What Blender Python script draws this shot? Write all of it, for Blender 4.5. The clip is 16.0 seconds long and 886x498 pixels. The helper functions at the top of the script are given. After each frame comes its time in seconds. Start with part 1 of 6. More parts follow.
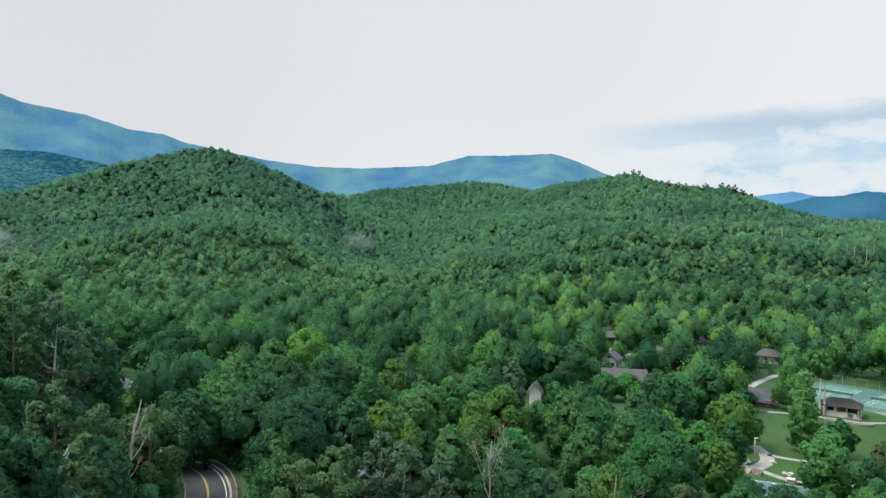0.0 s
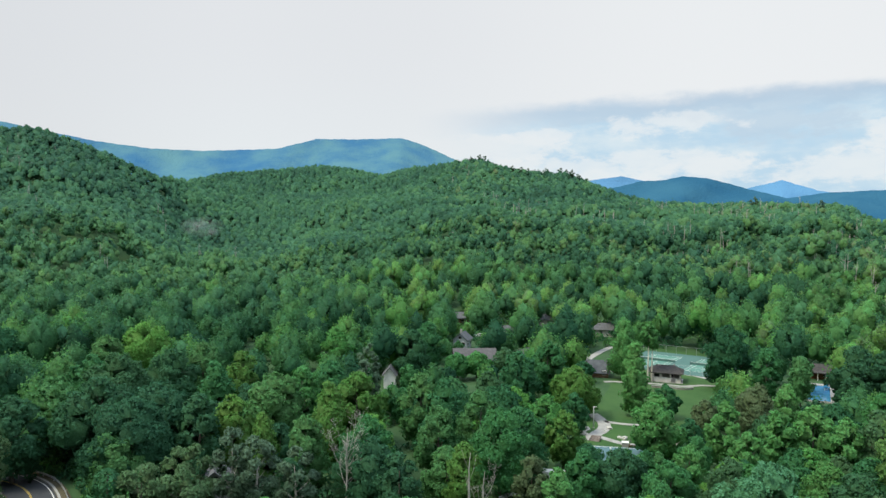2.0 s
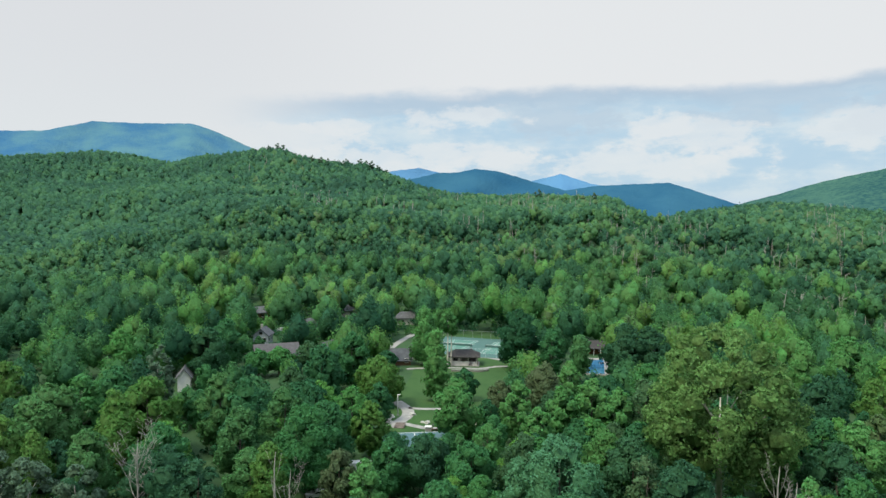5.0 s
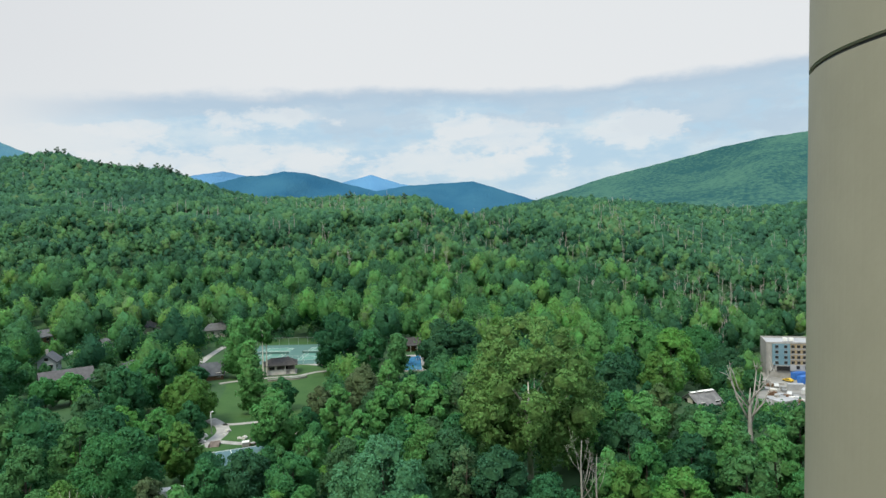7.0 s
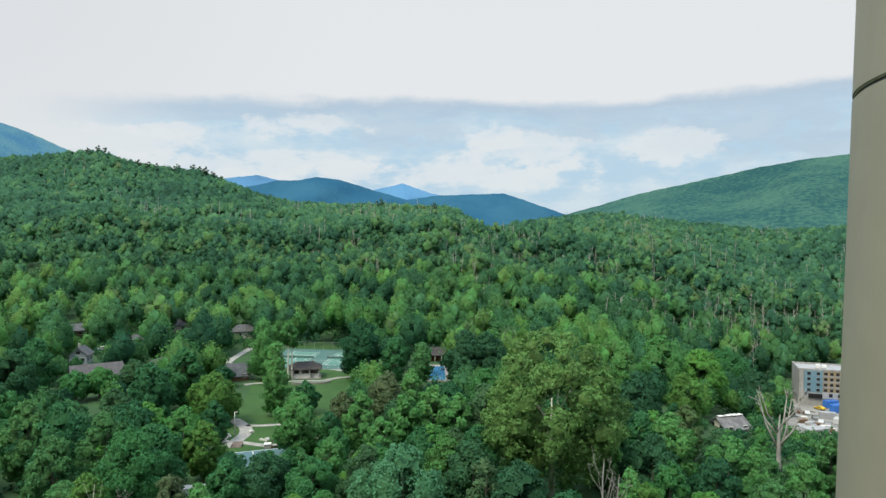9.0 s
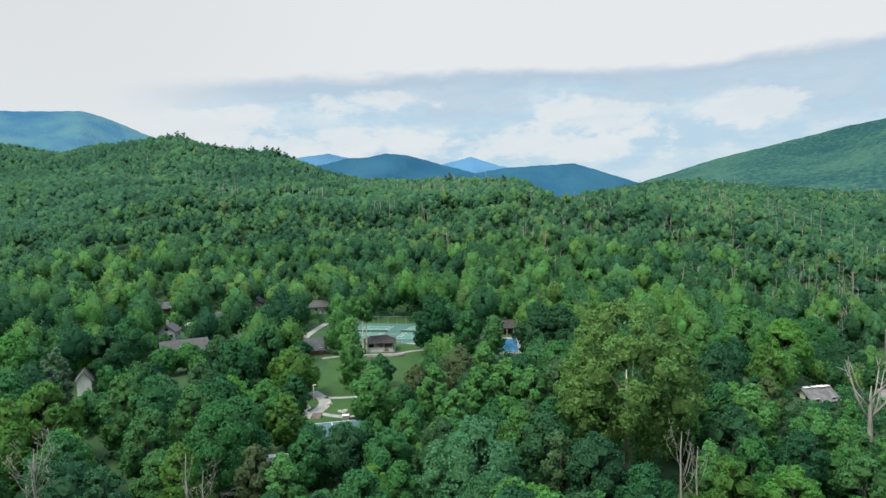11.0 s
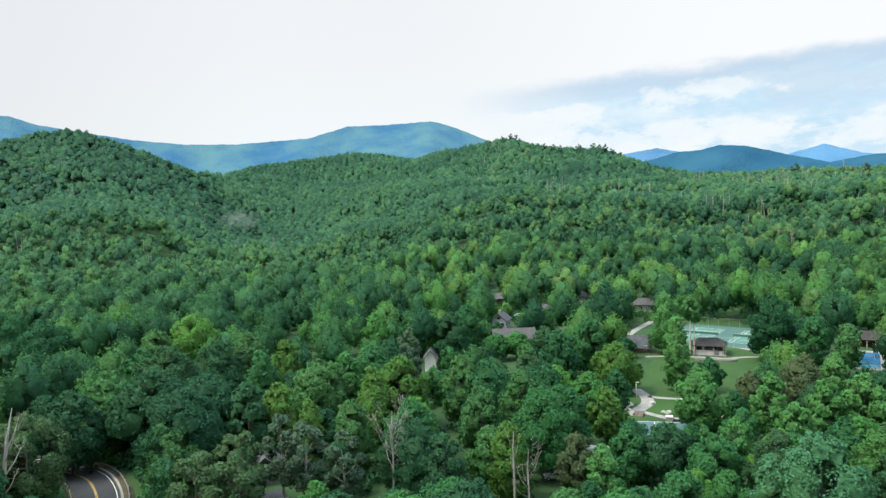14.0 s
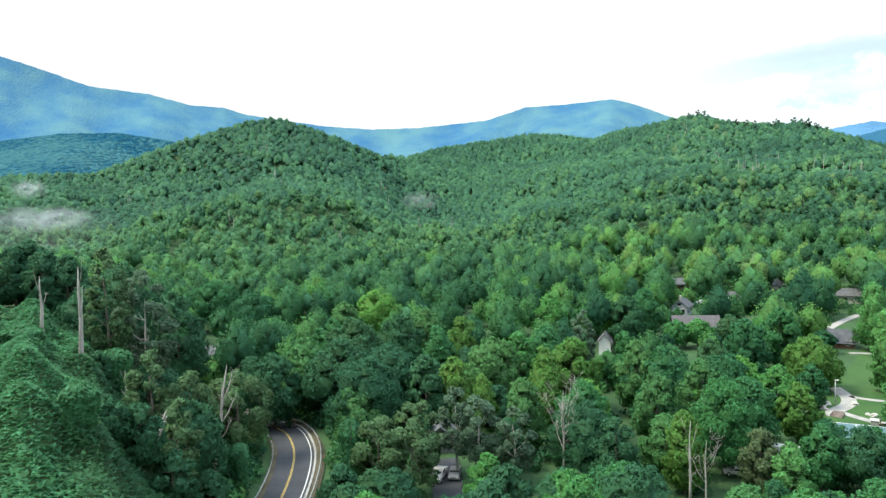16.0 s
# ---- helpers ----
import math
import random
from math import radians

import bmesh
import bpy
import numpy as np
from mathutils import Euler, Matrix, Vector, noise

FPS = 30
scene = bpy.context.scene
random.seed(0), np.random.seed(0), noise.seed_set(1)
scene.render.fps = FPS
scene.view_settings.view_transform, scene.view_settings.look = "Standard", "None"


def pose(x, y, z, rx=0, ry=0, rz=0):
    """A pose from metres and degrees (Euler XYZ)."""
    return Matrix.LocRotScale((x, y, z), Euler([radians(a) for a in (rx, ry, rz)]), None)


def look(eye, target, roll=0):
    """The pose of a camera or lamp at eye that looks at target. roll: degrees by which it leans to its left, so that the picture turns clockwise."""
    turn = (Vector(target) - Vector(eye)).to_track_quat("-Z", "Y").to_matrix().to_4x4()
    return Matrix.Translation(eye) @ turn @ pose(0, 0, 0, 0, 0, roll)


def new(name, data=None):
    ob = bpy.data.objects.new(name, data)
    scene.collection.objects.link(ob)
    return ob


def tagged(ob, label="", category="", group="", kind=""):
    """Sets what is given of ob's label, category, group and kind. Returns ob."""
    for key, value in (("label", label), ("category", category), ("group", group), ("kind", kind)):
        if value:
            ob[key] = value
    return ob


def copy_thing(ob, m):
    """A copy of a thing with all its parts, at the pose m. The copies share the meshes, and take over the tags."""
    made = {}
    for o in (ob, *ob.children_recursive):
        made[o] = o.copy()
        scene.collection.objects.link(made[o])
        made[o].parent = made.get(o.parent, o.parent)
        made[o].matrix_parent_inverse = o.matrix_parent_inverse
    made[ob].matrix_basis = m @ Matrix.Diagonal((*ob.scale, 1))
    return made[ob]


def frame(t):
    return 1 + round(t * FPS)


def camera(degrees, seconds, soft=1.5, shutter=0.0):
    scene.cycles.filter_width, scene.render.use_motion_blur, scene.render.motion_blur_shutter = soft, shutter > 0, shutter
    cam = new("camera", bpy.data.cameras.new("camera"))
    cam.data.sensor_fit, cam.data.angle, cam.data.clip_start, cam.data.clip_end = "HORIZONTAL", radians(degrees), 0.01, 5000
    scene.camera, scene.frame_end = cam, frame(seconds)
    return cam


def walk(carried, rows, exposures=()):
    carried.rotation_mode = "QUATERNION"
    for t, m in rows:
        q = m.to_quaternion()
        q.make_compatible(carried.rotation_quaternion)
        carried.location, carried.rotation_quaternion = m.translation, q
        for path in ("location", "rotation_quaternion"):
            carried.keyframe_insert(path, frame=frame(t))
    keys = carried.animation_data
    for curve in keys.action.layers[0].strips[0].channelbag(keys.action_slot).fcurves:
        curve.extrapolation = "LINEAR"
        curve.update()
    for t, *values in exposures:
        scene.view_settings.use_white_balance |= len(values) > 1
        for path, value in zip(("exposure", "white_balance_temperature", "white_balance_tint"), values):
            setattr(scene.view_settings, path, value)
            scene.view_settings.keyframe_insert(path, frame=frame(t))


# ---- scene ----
cam = camera(65.3, 16.0, 1.5)
PATH = [
    (0.0, 0.26, -0.82, 47.54, 89.40, -1.20, 0.01),
    (0.5, 0.19, -0.67, 47.62, 89.39, -0.87, -2.45),
    (1.0, 0.11, -0.46, 47.68, 89.11, -0.78, -5.50),
    (1.5, 0.02, -0.21, 47.76, 88.58, -0.68, -9.40),
    (2.0, -0.02, -0.02, 47.79, 88.27, -0.44, -12.32),
    (2.5, -0.02, 0.10, 47.81, 87.92, -1.46, -13.34),
    (3.0, -0.07, 0.16, 47.81, 88.24, -3.07, -12.92),
    (3.5, -0.11, 0.22, 47.92, 88.84, 0.05, -20.28),
    (4.0, -0.13, 0.36, 47.97, 87.83, -0.24, -24.41),
    (4.5, -0.17, 0.49, 48.00, 87.56, -1.28, -24.25),
    (5.0, -0.24, 0.68, 48.09, 87.57, -0.18, -28.72),
    (5.2, -0.21, 0.73, 48.11, 88.07, 1.70, -32.39),
    (5.8, -0.09, 0.79, 48.17, 87.84, 1.77, -39.60),
    (6.5, 0.02, 0.84, 48.22, 87.61, 1.83, -44.00),
    (7.3, 0.12, 0.89, 48.27, 87.41, 1.89, -44.17),
    (7.5, 0.12, 0.89, 48.27, 87.78, 0.74, -43.28),
    (8.0, 0.12, 0.89, 48.27, 88.08, -0.07, -42.56),
    (8.2, 0.12, 0.89, 48.27, 88.43, 0.06, -42.44),
    (10.3, 0.12, 0.89, 48.27, 87.00, 0.45, -39.31),
    (10.5, 0.12, 0.89, 48.27, 86.57, 1.02, -38.71),
    (11.0, 0.27, 0.82, 48.27, 86.21, 1.46, -36.00),
    (11.5, 0.12, 0.56, 48.18, 86.33, 0.82, -31.80),
    (12.0, -0.10, 0.22, 48.12, 87.00, 0.22, -26.72),
    (12.5, -0.28, -0.04, 48.09, 86.68, 0.55, -21.72),
    (13.0, -0.23, -0.11, 47.99, 87.03, 1.09, -16.77),
    (13.5, -0.10, -0.31, 47.94, 86.86, 1.64, -12.89),
    (14.0, -0.07, -0.66, 47.93, 86.84, 2.26, -9.50),
    (14.5, -0.06, -1.05, 47.96, 86.21, 1.97, -6.29),
    (15.0, -0.01, -1.47, 47.95, 86.18, 2.62, -1.87),
    (15.5, 0.03, -1.78, 47.93, 86.02, 2.43, 1.64),
    (16.0, 0.16, -1.94, 47.87, 85.86, 2.24, 5.02),
]
EXPOSURES = ((0.0, 0.0), (2.0, 0.0), (4.0, -0.09), (8.0, -0.09), (11.0, -0.07), (12.5, 0.0), (14.5, 0.3), (16.0, 0.56))
walk(cam, [(t, pose(x, y, z, rx, ry, rz)) for t, x, y, z, rx, ry, rz in PATH], EXPOSURES)
# ---- world, sun ----
world = bpy.data.worlds.new("overcast_sky")
scene.world = world
world.use_nodes = True
SUN_AZ, SUN_EL = radians(-96), radians(58)


class Nodes:
    """Short hand for building node trees."""

    def __init__(self, tree):
        self.t = tree
        tree.nodes.clear()

    def n(self, kind, inputs=(), **props):
        node = self.t.nodes.new(kind)
        for k, v in props.items():
            if k in ("operation", "blend_type", "data_type", "sky_type", "attribute_name", "noise_dimensions", "vector_type", "interpolation_type"):
                if k == "operation":
                    node.operation = v
                elif k == "blend_type":
                    node.blend_type = v
                elif k == "data_type":
                    node.data_type = v
                elif k == "sky_type":
                    node.sky_type = v
                elif k == "attribute_name":
                    node.attribute_name = v
                elif k == "vector_type":
                    node.vector_type = v
                elif k == "interpolation_type":
                    node.interpolation_type = v
        for k, v in dict(inputs).items():
            if isinstance(v, bpy.types.NodeSocket):
                self.t.links.new(v, node.inputs[k])
            else:
                node.inputs[k].default_value = v
        return node

    def math(self, op, a, b=0.0, clamp=False):
        node = self.n("ShaderNodeMath", {0: a, 1: b}, operation=op)
        node.use_clamp = clamp
        return node.outputs[0]

    def step(self, x, lo, hi):
        node = self.n("ShaderNodeMapRange", {"Value": x, "From Min": lo, "From Max": hi}, interpolation_type="SMOOTHSTEP")
        return node.outputs[0]

    def mix(self, f, a, b, blend="MIX"):
        node = self.n("ShaderNodeMix", data_type="RGBA", blend_type=blend)
        for k, v in ((0, f), (6, a), (7, b)):
            if isinstance(v, bpy.types.NodeSocket):
                self.t.links.new(v, node.inputs[k])
            else:
                node.inputs[k].default_value = v if k == 0 else (*v, 1)
        return node.outputs[2]

    def noise(self, vec, scale, detail=4.0, rough=0.55):
        ins = {"Scale": scale, "Detail": detail, "Roughness": rough}
        if vec is not None:
            ins["Vector"] = vec
        return self.n("ShaderNodeTexNoise", ins)

    def ramp(self, x, stops):
        node = self.n("ShaderNodeValToRGB", {0: x})
        e = node.color_ramp.elements
        while len(e) < len(stops):
            e.new(0.5)
        for el, (p, c) in zip(e, stops):
            el.position, el.color = p, (*c, 1)
        return node.outputs[0]


w = Nodes(world.node_tree)
gen = w.n("ShaderNodeTexCoord").outputs["Generated"]
sep = w.n("ShaderNodeSeparateXYZ", {0: gen})
dx, dy, dz = sep.outputs
azim = w.math("ARCTAN2", dx, dy)                       # 0 ahead, positive to the east
elev = w.math("MULTIPLY", w.math("ARCSINE", dz), 57.2958)
azd = w.math("MULTIPLY", azim, 57.2958)
cloud_pos = w.n("ShaderNodeCombineXYZ", {0: w.math("MULTIPLY", azd, 0.05), 1: w.math("MULTIPLY", elev, 0.22), 2: 1.7}).outputs[0]
n1 = w.noise(cloud_pos, 1.05, 5.0, 0.52).outputs[0]
n2 = w.noise(cloud_pos, 2.4, 5.0, 0.58).outputs[0]
puff_pos = w.n("ShaderNodeCombineXYZ", {0: w.math("MULTIPLY", azd, 0.13), 1: w.math("MULTIPLY", elev, 0.26), 2: 4.1}).outputs[0]
n3 = w.noise(puff_pos, 2.0, 6.0, 0.62).outputs[0]
# upper rim of the grey cloud bank falls towards the bright northern side
edge = w.math("ADD", w.math("ADD", w.math("MULTIPLY", w.step(azd, 6.0, 24.0), 1.6), 8.7), w.math("MULTIPLY", w.step(azd, 60.0, 74.0), 0.4))
edge = w.math("ADD", edge, w.math("ADD", w.math("MULTIPLY", w.math("SUBTRACT", n1, 0.5), 2.4), w.math("MULTIPLY", w.math("SUBTRACT", n3, 0.5), 1.5)))
gap = w.math("SUBTRACT", edge, elev)
below = w.step(gap, -0.5, 0.7)
bank = w.math("MULTIPLY", below, w.step(azd, 9.0, 24.0))


def heap(az, el, wide, high, ragged=7.0):
    """One cloud: an oval on the sky with a ragged rim."""
    a = w.math("DIVIDE", w.math("SUBTRACT", azd, az), wide)
    e = w.math("DIVIDE", w.math("SUBTRACT", elev, el), high)
    r2 = w.math("ADD", w.math("MULTIPLY", a, a), w.math("MULTIPLY", e, e))
    return w.step(w.math("ADD", w.math("SUBTRACT", 1.0, r2), w.math("MULTIPLY", w.math("SUBTRACT", n3, 0.5), ragged)), -0.3, 0.7)


# clouds: bearing, elevation, half width, half height
HEAPS_GREY = ((37.5, 8.0, 5.0, 1.8), (23.0, 9.3, 11.0, 0.9), (66.0, 7.6, 6.0, 2.4), (53.5, 8.6, 5.0, 1.4), (72.0, 5.5, 4.0, 2.0))
HEAPS_WHITE = ((30.0, 8.3, 4.8, 1.1), (20.0, 7.4, 3.0, 0.6), (48.8, 6.2, 4.5, 1.5), (46.0, 7.4, 2.0, 1.0), (60.0, 6.4, 4.0, 1.4), (16.0, 6.6, 7.0, 1.0), (42.0, 4.5, 13.0, 1.3), (28.0, 5.2, 10.0, 1.0))
WHITE_CLOUD, GREY_CLOUD = (0.84, 0.88, 0.90), (0.50, 0.63, 0.76)
low = w.mix(w.step(w.math("ADD", w.math("MULTIPLY", n2, 0.5), w.math("MULTIPLY", n3, 0.5)), 0.40, 0.60), (0.52, 0.71, 0.86), (0.70, 0.82, 0.89))
low = w.mix(w.step(gap, 1.9, 0.2), low, GREY_CLOUD)
for tone, ovals in (((0.52, 0.66, 0.79), HEAPS_GREY), (WHITE_CLOUD, HEAPS_WHITE)):
    for az, el, wide, high in ovals:
        low = w.mix(w.math("MULTIPLY", heap(az, el, wide, high), 0.68), low, tone)
low = w.mix(w.step(elev, 2.4, 0.2), low, (0.60, 0.76, 0.92))
veil = w.mix(w.step(elev, 2.0, 16.0), (0.82, 0.86, 0.88), (0.805, 0.825, 0.845))
veil = w.mix(w.step(azd, 5.0, 35.0), veil, (0.875, 0.895, 0.905))
veil = w.mix(w.step(azd, -2.0, -26.0), veil, (0.745, 0.765, 0.785))
cloud = w.mix(w.step(elev, 24.0, 70.0), w.mix(bank, veil, low), (1.50, 1.80, 2.15))
sky = w.n("ShaderNodeTexSky", sky_type="NISHITA")
sky.sun_disc, sky.sun_elevation, sky.sun_rotation = False, SUN_EL, SUN_AZ
blue = w.mix(1.0, sky.outputs[0], (0.1, 0.1, 0.1), "MULTIPLY")
both = w.mix(0.93, blue, cloud)
bg = w.n("ShaderNodeBackground", {"Color": both, "Strength": 1.0})
w.t.links.new(bg.outputs[0], w.n("ShaderNodeOutputWorld").inputs[0])

sun = new("sun", bpy.data.lights.new("sun", "SUN"))
sun.data.energy, sun.data.angle, sun.data.color = 3.1, radians(18), (1.0, 0.93, 0.70)
sun.matrix_world = look((0, 0, 0), (-math.sin(SUN_AZ) * math.cos(SUN_EL), -math.cos(SUN_AZ) * math.cos(SUN_EL), -math.sin(SUN_EL)))


# ---- materials ----
def material(name):
    m = bpy.data.materials.new(name)
    m.use_nodes = True
    return m, Nodes(m.node_tree)


def finish(m, k, colour, rough=0.7, metal=0.0, bump=None, strength=0.3, translucent=0.0, spec=0.3):
    ins = {"Base Color": colour if isinstance(colour, bpy.types.NodeSocket) else (*colour, 1), "Roughness": rough, "Metallic": metal, "Specular IOR Level": spec}
    if bump is not None:
        ins["Normal"] = k.n("ShaderNodeBump", {"Height": bump, "Strength": strength, "Distance": 0.05}).outputs[0]
    bsdf = k.n("ShaderNodeBsdfPrincipled", ins).outputs[0]
    if translucent:
        tr = k.n("ShaderNodeBsdfTranslucent", {0: ins["Base Color"]}).outputs[0]
        bsdf = k.n("ShaderNodeMixShader", {0: translucent, 1: bsdf, 2: tr}).outputs[0]
    k.t.links.new(bsdf, k.n("ShaderNodeOutputMaterial").inputs[0])
    return m


def leaf_material(name, stops, single, grain_size=2.2, uneven=None):
    """Foliage: hue per tree (object random, or the tone attribute of a joined wood), grain per leaf clump."""
    m, k = material(name)
    uneven = uneven or (1.3 if single else 1.0)
    if single:
        tree = k.n("ShaderNodeObjectInfo").outputs["Random"]
        grain = k.n("ShaderNodeAttribute", attribute_name="tone").outputs["Fac"]
    else:
        tree = k.n("ShaderNodeAttribute", attribute_name="tone").outputs["Fac"]
        grain = k.n("ShaderNodeNewGeometry").outputs["Random Per Island"]
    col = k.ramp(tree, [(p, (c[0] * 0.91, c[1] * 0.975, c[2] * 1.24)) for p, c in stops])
    pos = k.n("ShaderNodeTexCoord").outputs["Object"]
    leafy = k.math("ADD", k.math("MULTIPLY", k.noise(pos, grain_size, 3.0, 0.7).outputs[0], 1.7 * uneven), 1.12 - 0.85 * uneven)
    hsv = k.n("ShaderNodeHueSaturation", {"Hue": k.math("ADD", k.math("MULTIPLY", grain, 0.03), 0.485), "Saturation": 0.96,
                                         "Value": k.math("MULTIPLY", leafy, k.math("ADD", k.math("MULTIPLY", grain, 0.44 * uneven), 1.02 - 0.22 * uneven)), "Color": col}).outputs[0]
    return finish(m, k, hsv, 0.65, translucent=0.45, spec=0.14)


GREENS = [(0, (0.094, 0.174, 0.057)), (0.08, (0.057, 0.155, 0.053)), (0.14, (0.028, 0.123, 0.045)), (0.3, (0.044, 0.170, 0.053)), (0.52, (0.059, 0.218, 0.055)), (0.74, (0.085, 0.278, 0.055)), (0.89, (0.143, 0.344, 0.050)), (0.97, (0.057, 0.190, 0.066)), (1, (0.118, 0.198, 0.059))]
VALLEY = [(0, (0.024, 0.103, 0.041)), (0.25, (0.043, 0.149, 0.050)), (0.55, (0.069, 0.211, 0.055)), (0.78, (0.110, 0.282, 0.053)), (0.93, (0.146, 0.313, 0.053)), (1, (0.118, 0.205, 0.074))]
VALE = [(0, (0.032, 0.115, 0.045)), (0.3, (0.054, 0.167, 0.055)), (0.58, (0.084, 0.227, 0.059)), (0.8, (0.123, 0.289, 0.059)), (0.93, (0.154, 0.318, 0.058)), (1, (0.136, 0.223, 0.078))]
# FOOT and HILLS carry distance haze in the leaf colour: paler and bluer
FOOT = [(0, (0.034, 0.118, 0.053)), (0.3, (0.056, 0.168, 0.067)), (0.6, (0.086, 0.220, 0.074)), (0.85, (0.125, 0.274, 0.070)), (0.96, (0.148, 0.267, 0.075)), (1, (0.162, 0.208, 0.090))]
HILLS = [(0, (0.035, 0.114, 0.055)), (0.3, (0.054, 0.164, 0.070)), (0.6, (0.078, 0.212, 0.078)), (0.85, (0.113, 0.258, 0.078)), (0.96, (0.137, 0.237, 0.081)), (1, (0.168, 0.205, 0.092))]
LEAF = leaf_material("leaves_near", GREENS, True, grain_size=3.6)
LEAF_WOOD = leaf_material("leaves_wood", VALLEY, False, grain_size=1.2)
LEAF_HILL = leaf_material("leaves_hill", HILLS, False, grain_size=0.55, uneven=0.6)
LEAF_YELLOW = leaf_material("leaves_yellow_green", [(0.0, (0.084, 0.215, 0.036)), (1.0, (0.106, 0.236, 0.038))], True, grain_size=3.6)
LEAF_FRESH = leaf_material("leaves_fresh_green", [(0.0, (0.096, 0.285, 0.066)), (1.0, (0.118, 0.310, 0.070))], True, grain_size=3.6)
LEAF_MAPLE = leaf_material("leaves_maple", [(0.0, (0.068, 0.205, 0.054)), (1.0, (0.088, 0.228, 0.058))], True, grain_size=3.6)
LEAF_OLIVE = leaf_material("leaves_olive", [(0.0, (0.090, 0.182, 0.065)), (1.0, (0.110, 0.200, 0.069))], True, grain_size=3.6)
LEAF_DEEP = leaf_material("leaves_deep_green", [(0.0, (0.035, 0.125, 0.050)), (1.0, (0.046, 0.144, 0.052))], True, grain_size=3.6)
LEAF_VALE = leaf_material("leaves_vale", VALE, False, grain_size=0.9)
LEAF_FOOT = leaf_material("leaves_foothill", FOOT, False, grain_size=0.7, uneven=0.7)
LEAF_PALE = leaf_material("leaves_pale", [(0, (0.11, 0.19, 0.105)), (0.6, (0.15, 0.225, 0.135)), (1, (0.20, 0.245, 0.165))], False, grain_size=0.7)
LEAF_GREY = leaf_material("leaves_grey_green", [(0.0, (0.101, 0.177, 0.089)), (1.0, (0.112, 0.189, 0.092))], True, grain_size=3.6)
LEAF_BROWN = leaf_material("leaves_brown", [(0.0, (0.112, 0.165, 0.061)), (1.0, (0.120, 0.174, 0.063))], True, grain_size=3.6)
LEAF_COOL = leaf_material("leaves_cool_green", [(0.0, (0.088, 0.256, 0.098)), (1.0, (0.098, 0.269, 0.101))], True, grain_size=3.6)
SYC = leaf_material("leaves_sycamore", [(0.0, (0.142, 0.278, 0.062)), (1.0, (0.150, 0.288, 0.064))], True)
VINE = leaf_material("leaves_vine", [(0.0, (0.045, 0.165, 0.053)), (1.0, (0.058, 0.182, 0.058))], True, grain_size=0.8)
# darker copy of the vine leaves, with the bank's shade in the colour
VINE_SHADED = leaf_material("leaves_vine_shaded", [(0.0, (0.028, 0.099, 0.034)), (1.0, (0.038, 0.116, 0.037))], True, grain_size=0.8)


def plain(name, a, b, scale, rough=0.8, bump_scale=None, strength=0.3, metal=0.0, stretch=None, spec=0.3):
    """Two tones mixed by noise, with finer noise as grain and relief."""
    m, k = material(name)
    vec = k.n("ShaderNodeTexCoord").outputs["Object"]
    if stretch:
        vec = k.n("ShaderNodeMapping", {"Vector": vec, "Scale": stretch}).outputs[0]
    big = k.noise(vec, scale).outputs[0]
    fine = k.noise(vec, scale * 9).outputs[0]
    f = k.step(k.math("ADD", k.math("MULTIPLY", big, 0.7), k.math("MULTIPLY", fine, 0.3)), 0.32, 0.68)
    return finish(m, k, k.mix(f, a, b), rough, metal, fine if bump_scale is None else k.noise(vec, bump_scale).outputs[0], strength, spec=spec)


SOIL = plain("forest_floor", (0.028, 0.070, 0.028), (0.050, 0.110, 0.042), 0.05, 0.95)
BARK = plain("bark", (0.075, 0.068, 0.055), (0.16, 0.145, 0.12), 1.5, 0.9, stretch=(1, 1, 0.2))
DEADWOOD = plain("dead_wood", (0.24, 0.23, 0.215), (0.44, 0.425, 0.40), 0.9, 0.9, stretch=(1, 1, 0.3))
SYC_BARK = plain("sycamore_bark", (0.40, 0.37, 0.31), (0.72, 0.70, 0.64), 0.7, 0.85, stretch=(1, 1, 0.4))
PALE = plain("pale_bark", (0.29, 0.285, 0.265), (0.46, 0.45, 0.42), 0.9, 0.85, stretch=(1, 1, 0.3))
LAWN = plain("lawn", (0.030, 0.085, 0.022), (0.048, 0.112, 0.030), 0.12, 0.9)
ASPHALT = plain("asphalt", (0.040, 0.044, 0.052), (0.060, 0.065, 0.075), 0.25, 0.85, 30)
CONCRETE = plain("concrete", (0.27, 0.265, 0.255), (0.38, 0.375, 0.36), 0.5, 0.85, 12)
YELLOW = plain("yellow_paint", (0.50, 0.36, 0.08), (0.62, 0.45, 0.12), 1.0, 0.7)
WHITE = plain("white_paint", (0.68, 0.68, 0.66), (0.82, 0.82, 0.80), 0.8, 0.6)
STEEL = plain("galvanised_steel", (0.42, 0.44, 0.46), (0.60, 0.62, 0.64), 1.2, 0.45, metal=0.6)
COURT_IN = plain("court_green", (0.085, 0.21, 0.175), (0.11, 0.25, 0.21), 0.15, 0.8)
COURT_OUT = plain("court_surround", (0.065, 0.145, 0.135), (0.09, 0.18, 0.165), 0.12, 0.85)
COURT_BLUE = plain("court_blue_grey", (0.08, 0.155, 0.185), (0.105, 0.19, 0.215), 0.2, 0.85)
SHINGLE = plain("dark_shingle", (0.035, 0.033, 0.034), (0.075, 0.070, 0.068), 1.5, 0.9, 14)
GREY_ROOF = plain("grey_shingle", (0.085, 0.09, 0.10), (0.15, 0.155, 0.165), 1.0, 0.9, 14)
SIDING = plain("pale_siding", (0.55, 0.53, 0.50), (0.70, 0.68, 0.64), 0.6, 0.8)
TIMBER = plain("brown_timber", (0.11, 0.065, 0.04), (0.20, 0.12, 0.075), 1.0, 0.8, stretch=(1, 1, 6))
GREY_TIMBER = plain("weathered_timber", (0.16, 0.13, 0.115), (0.26, 0.22, 0.20), 1.0, 0.85)
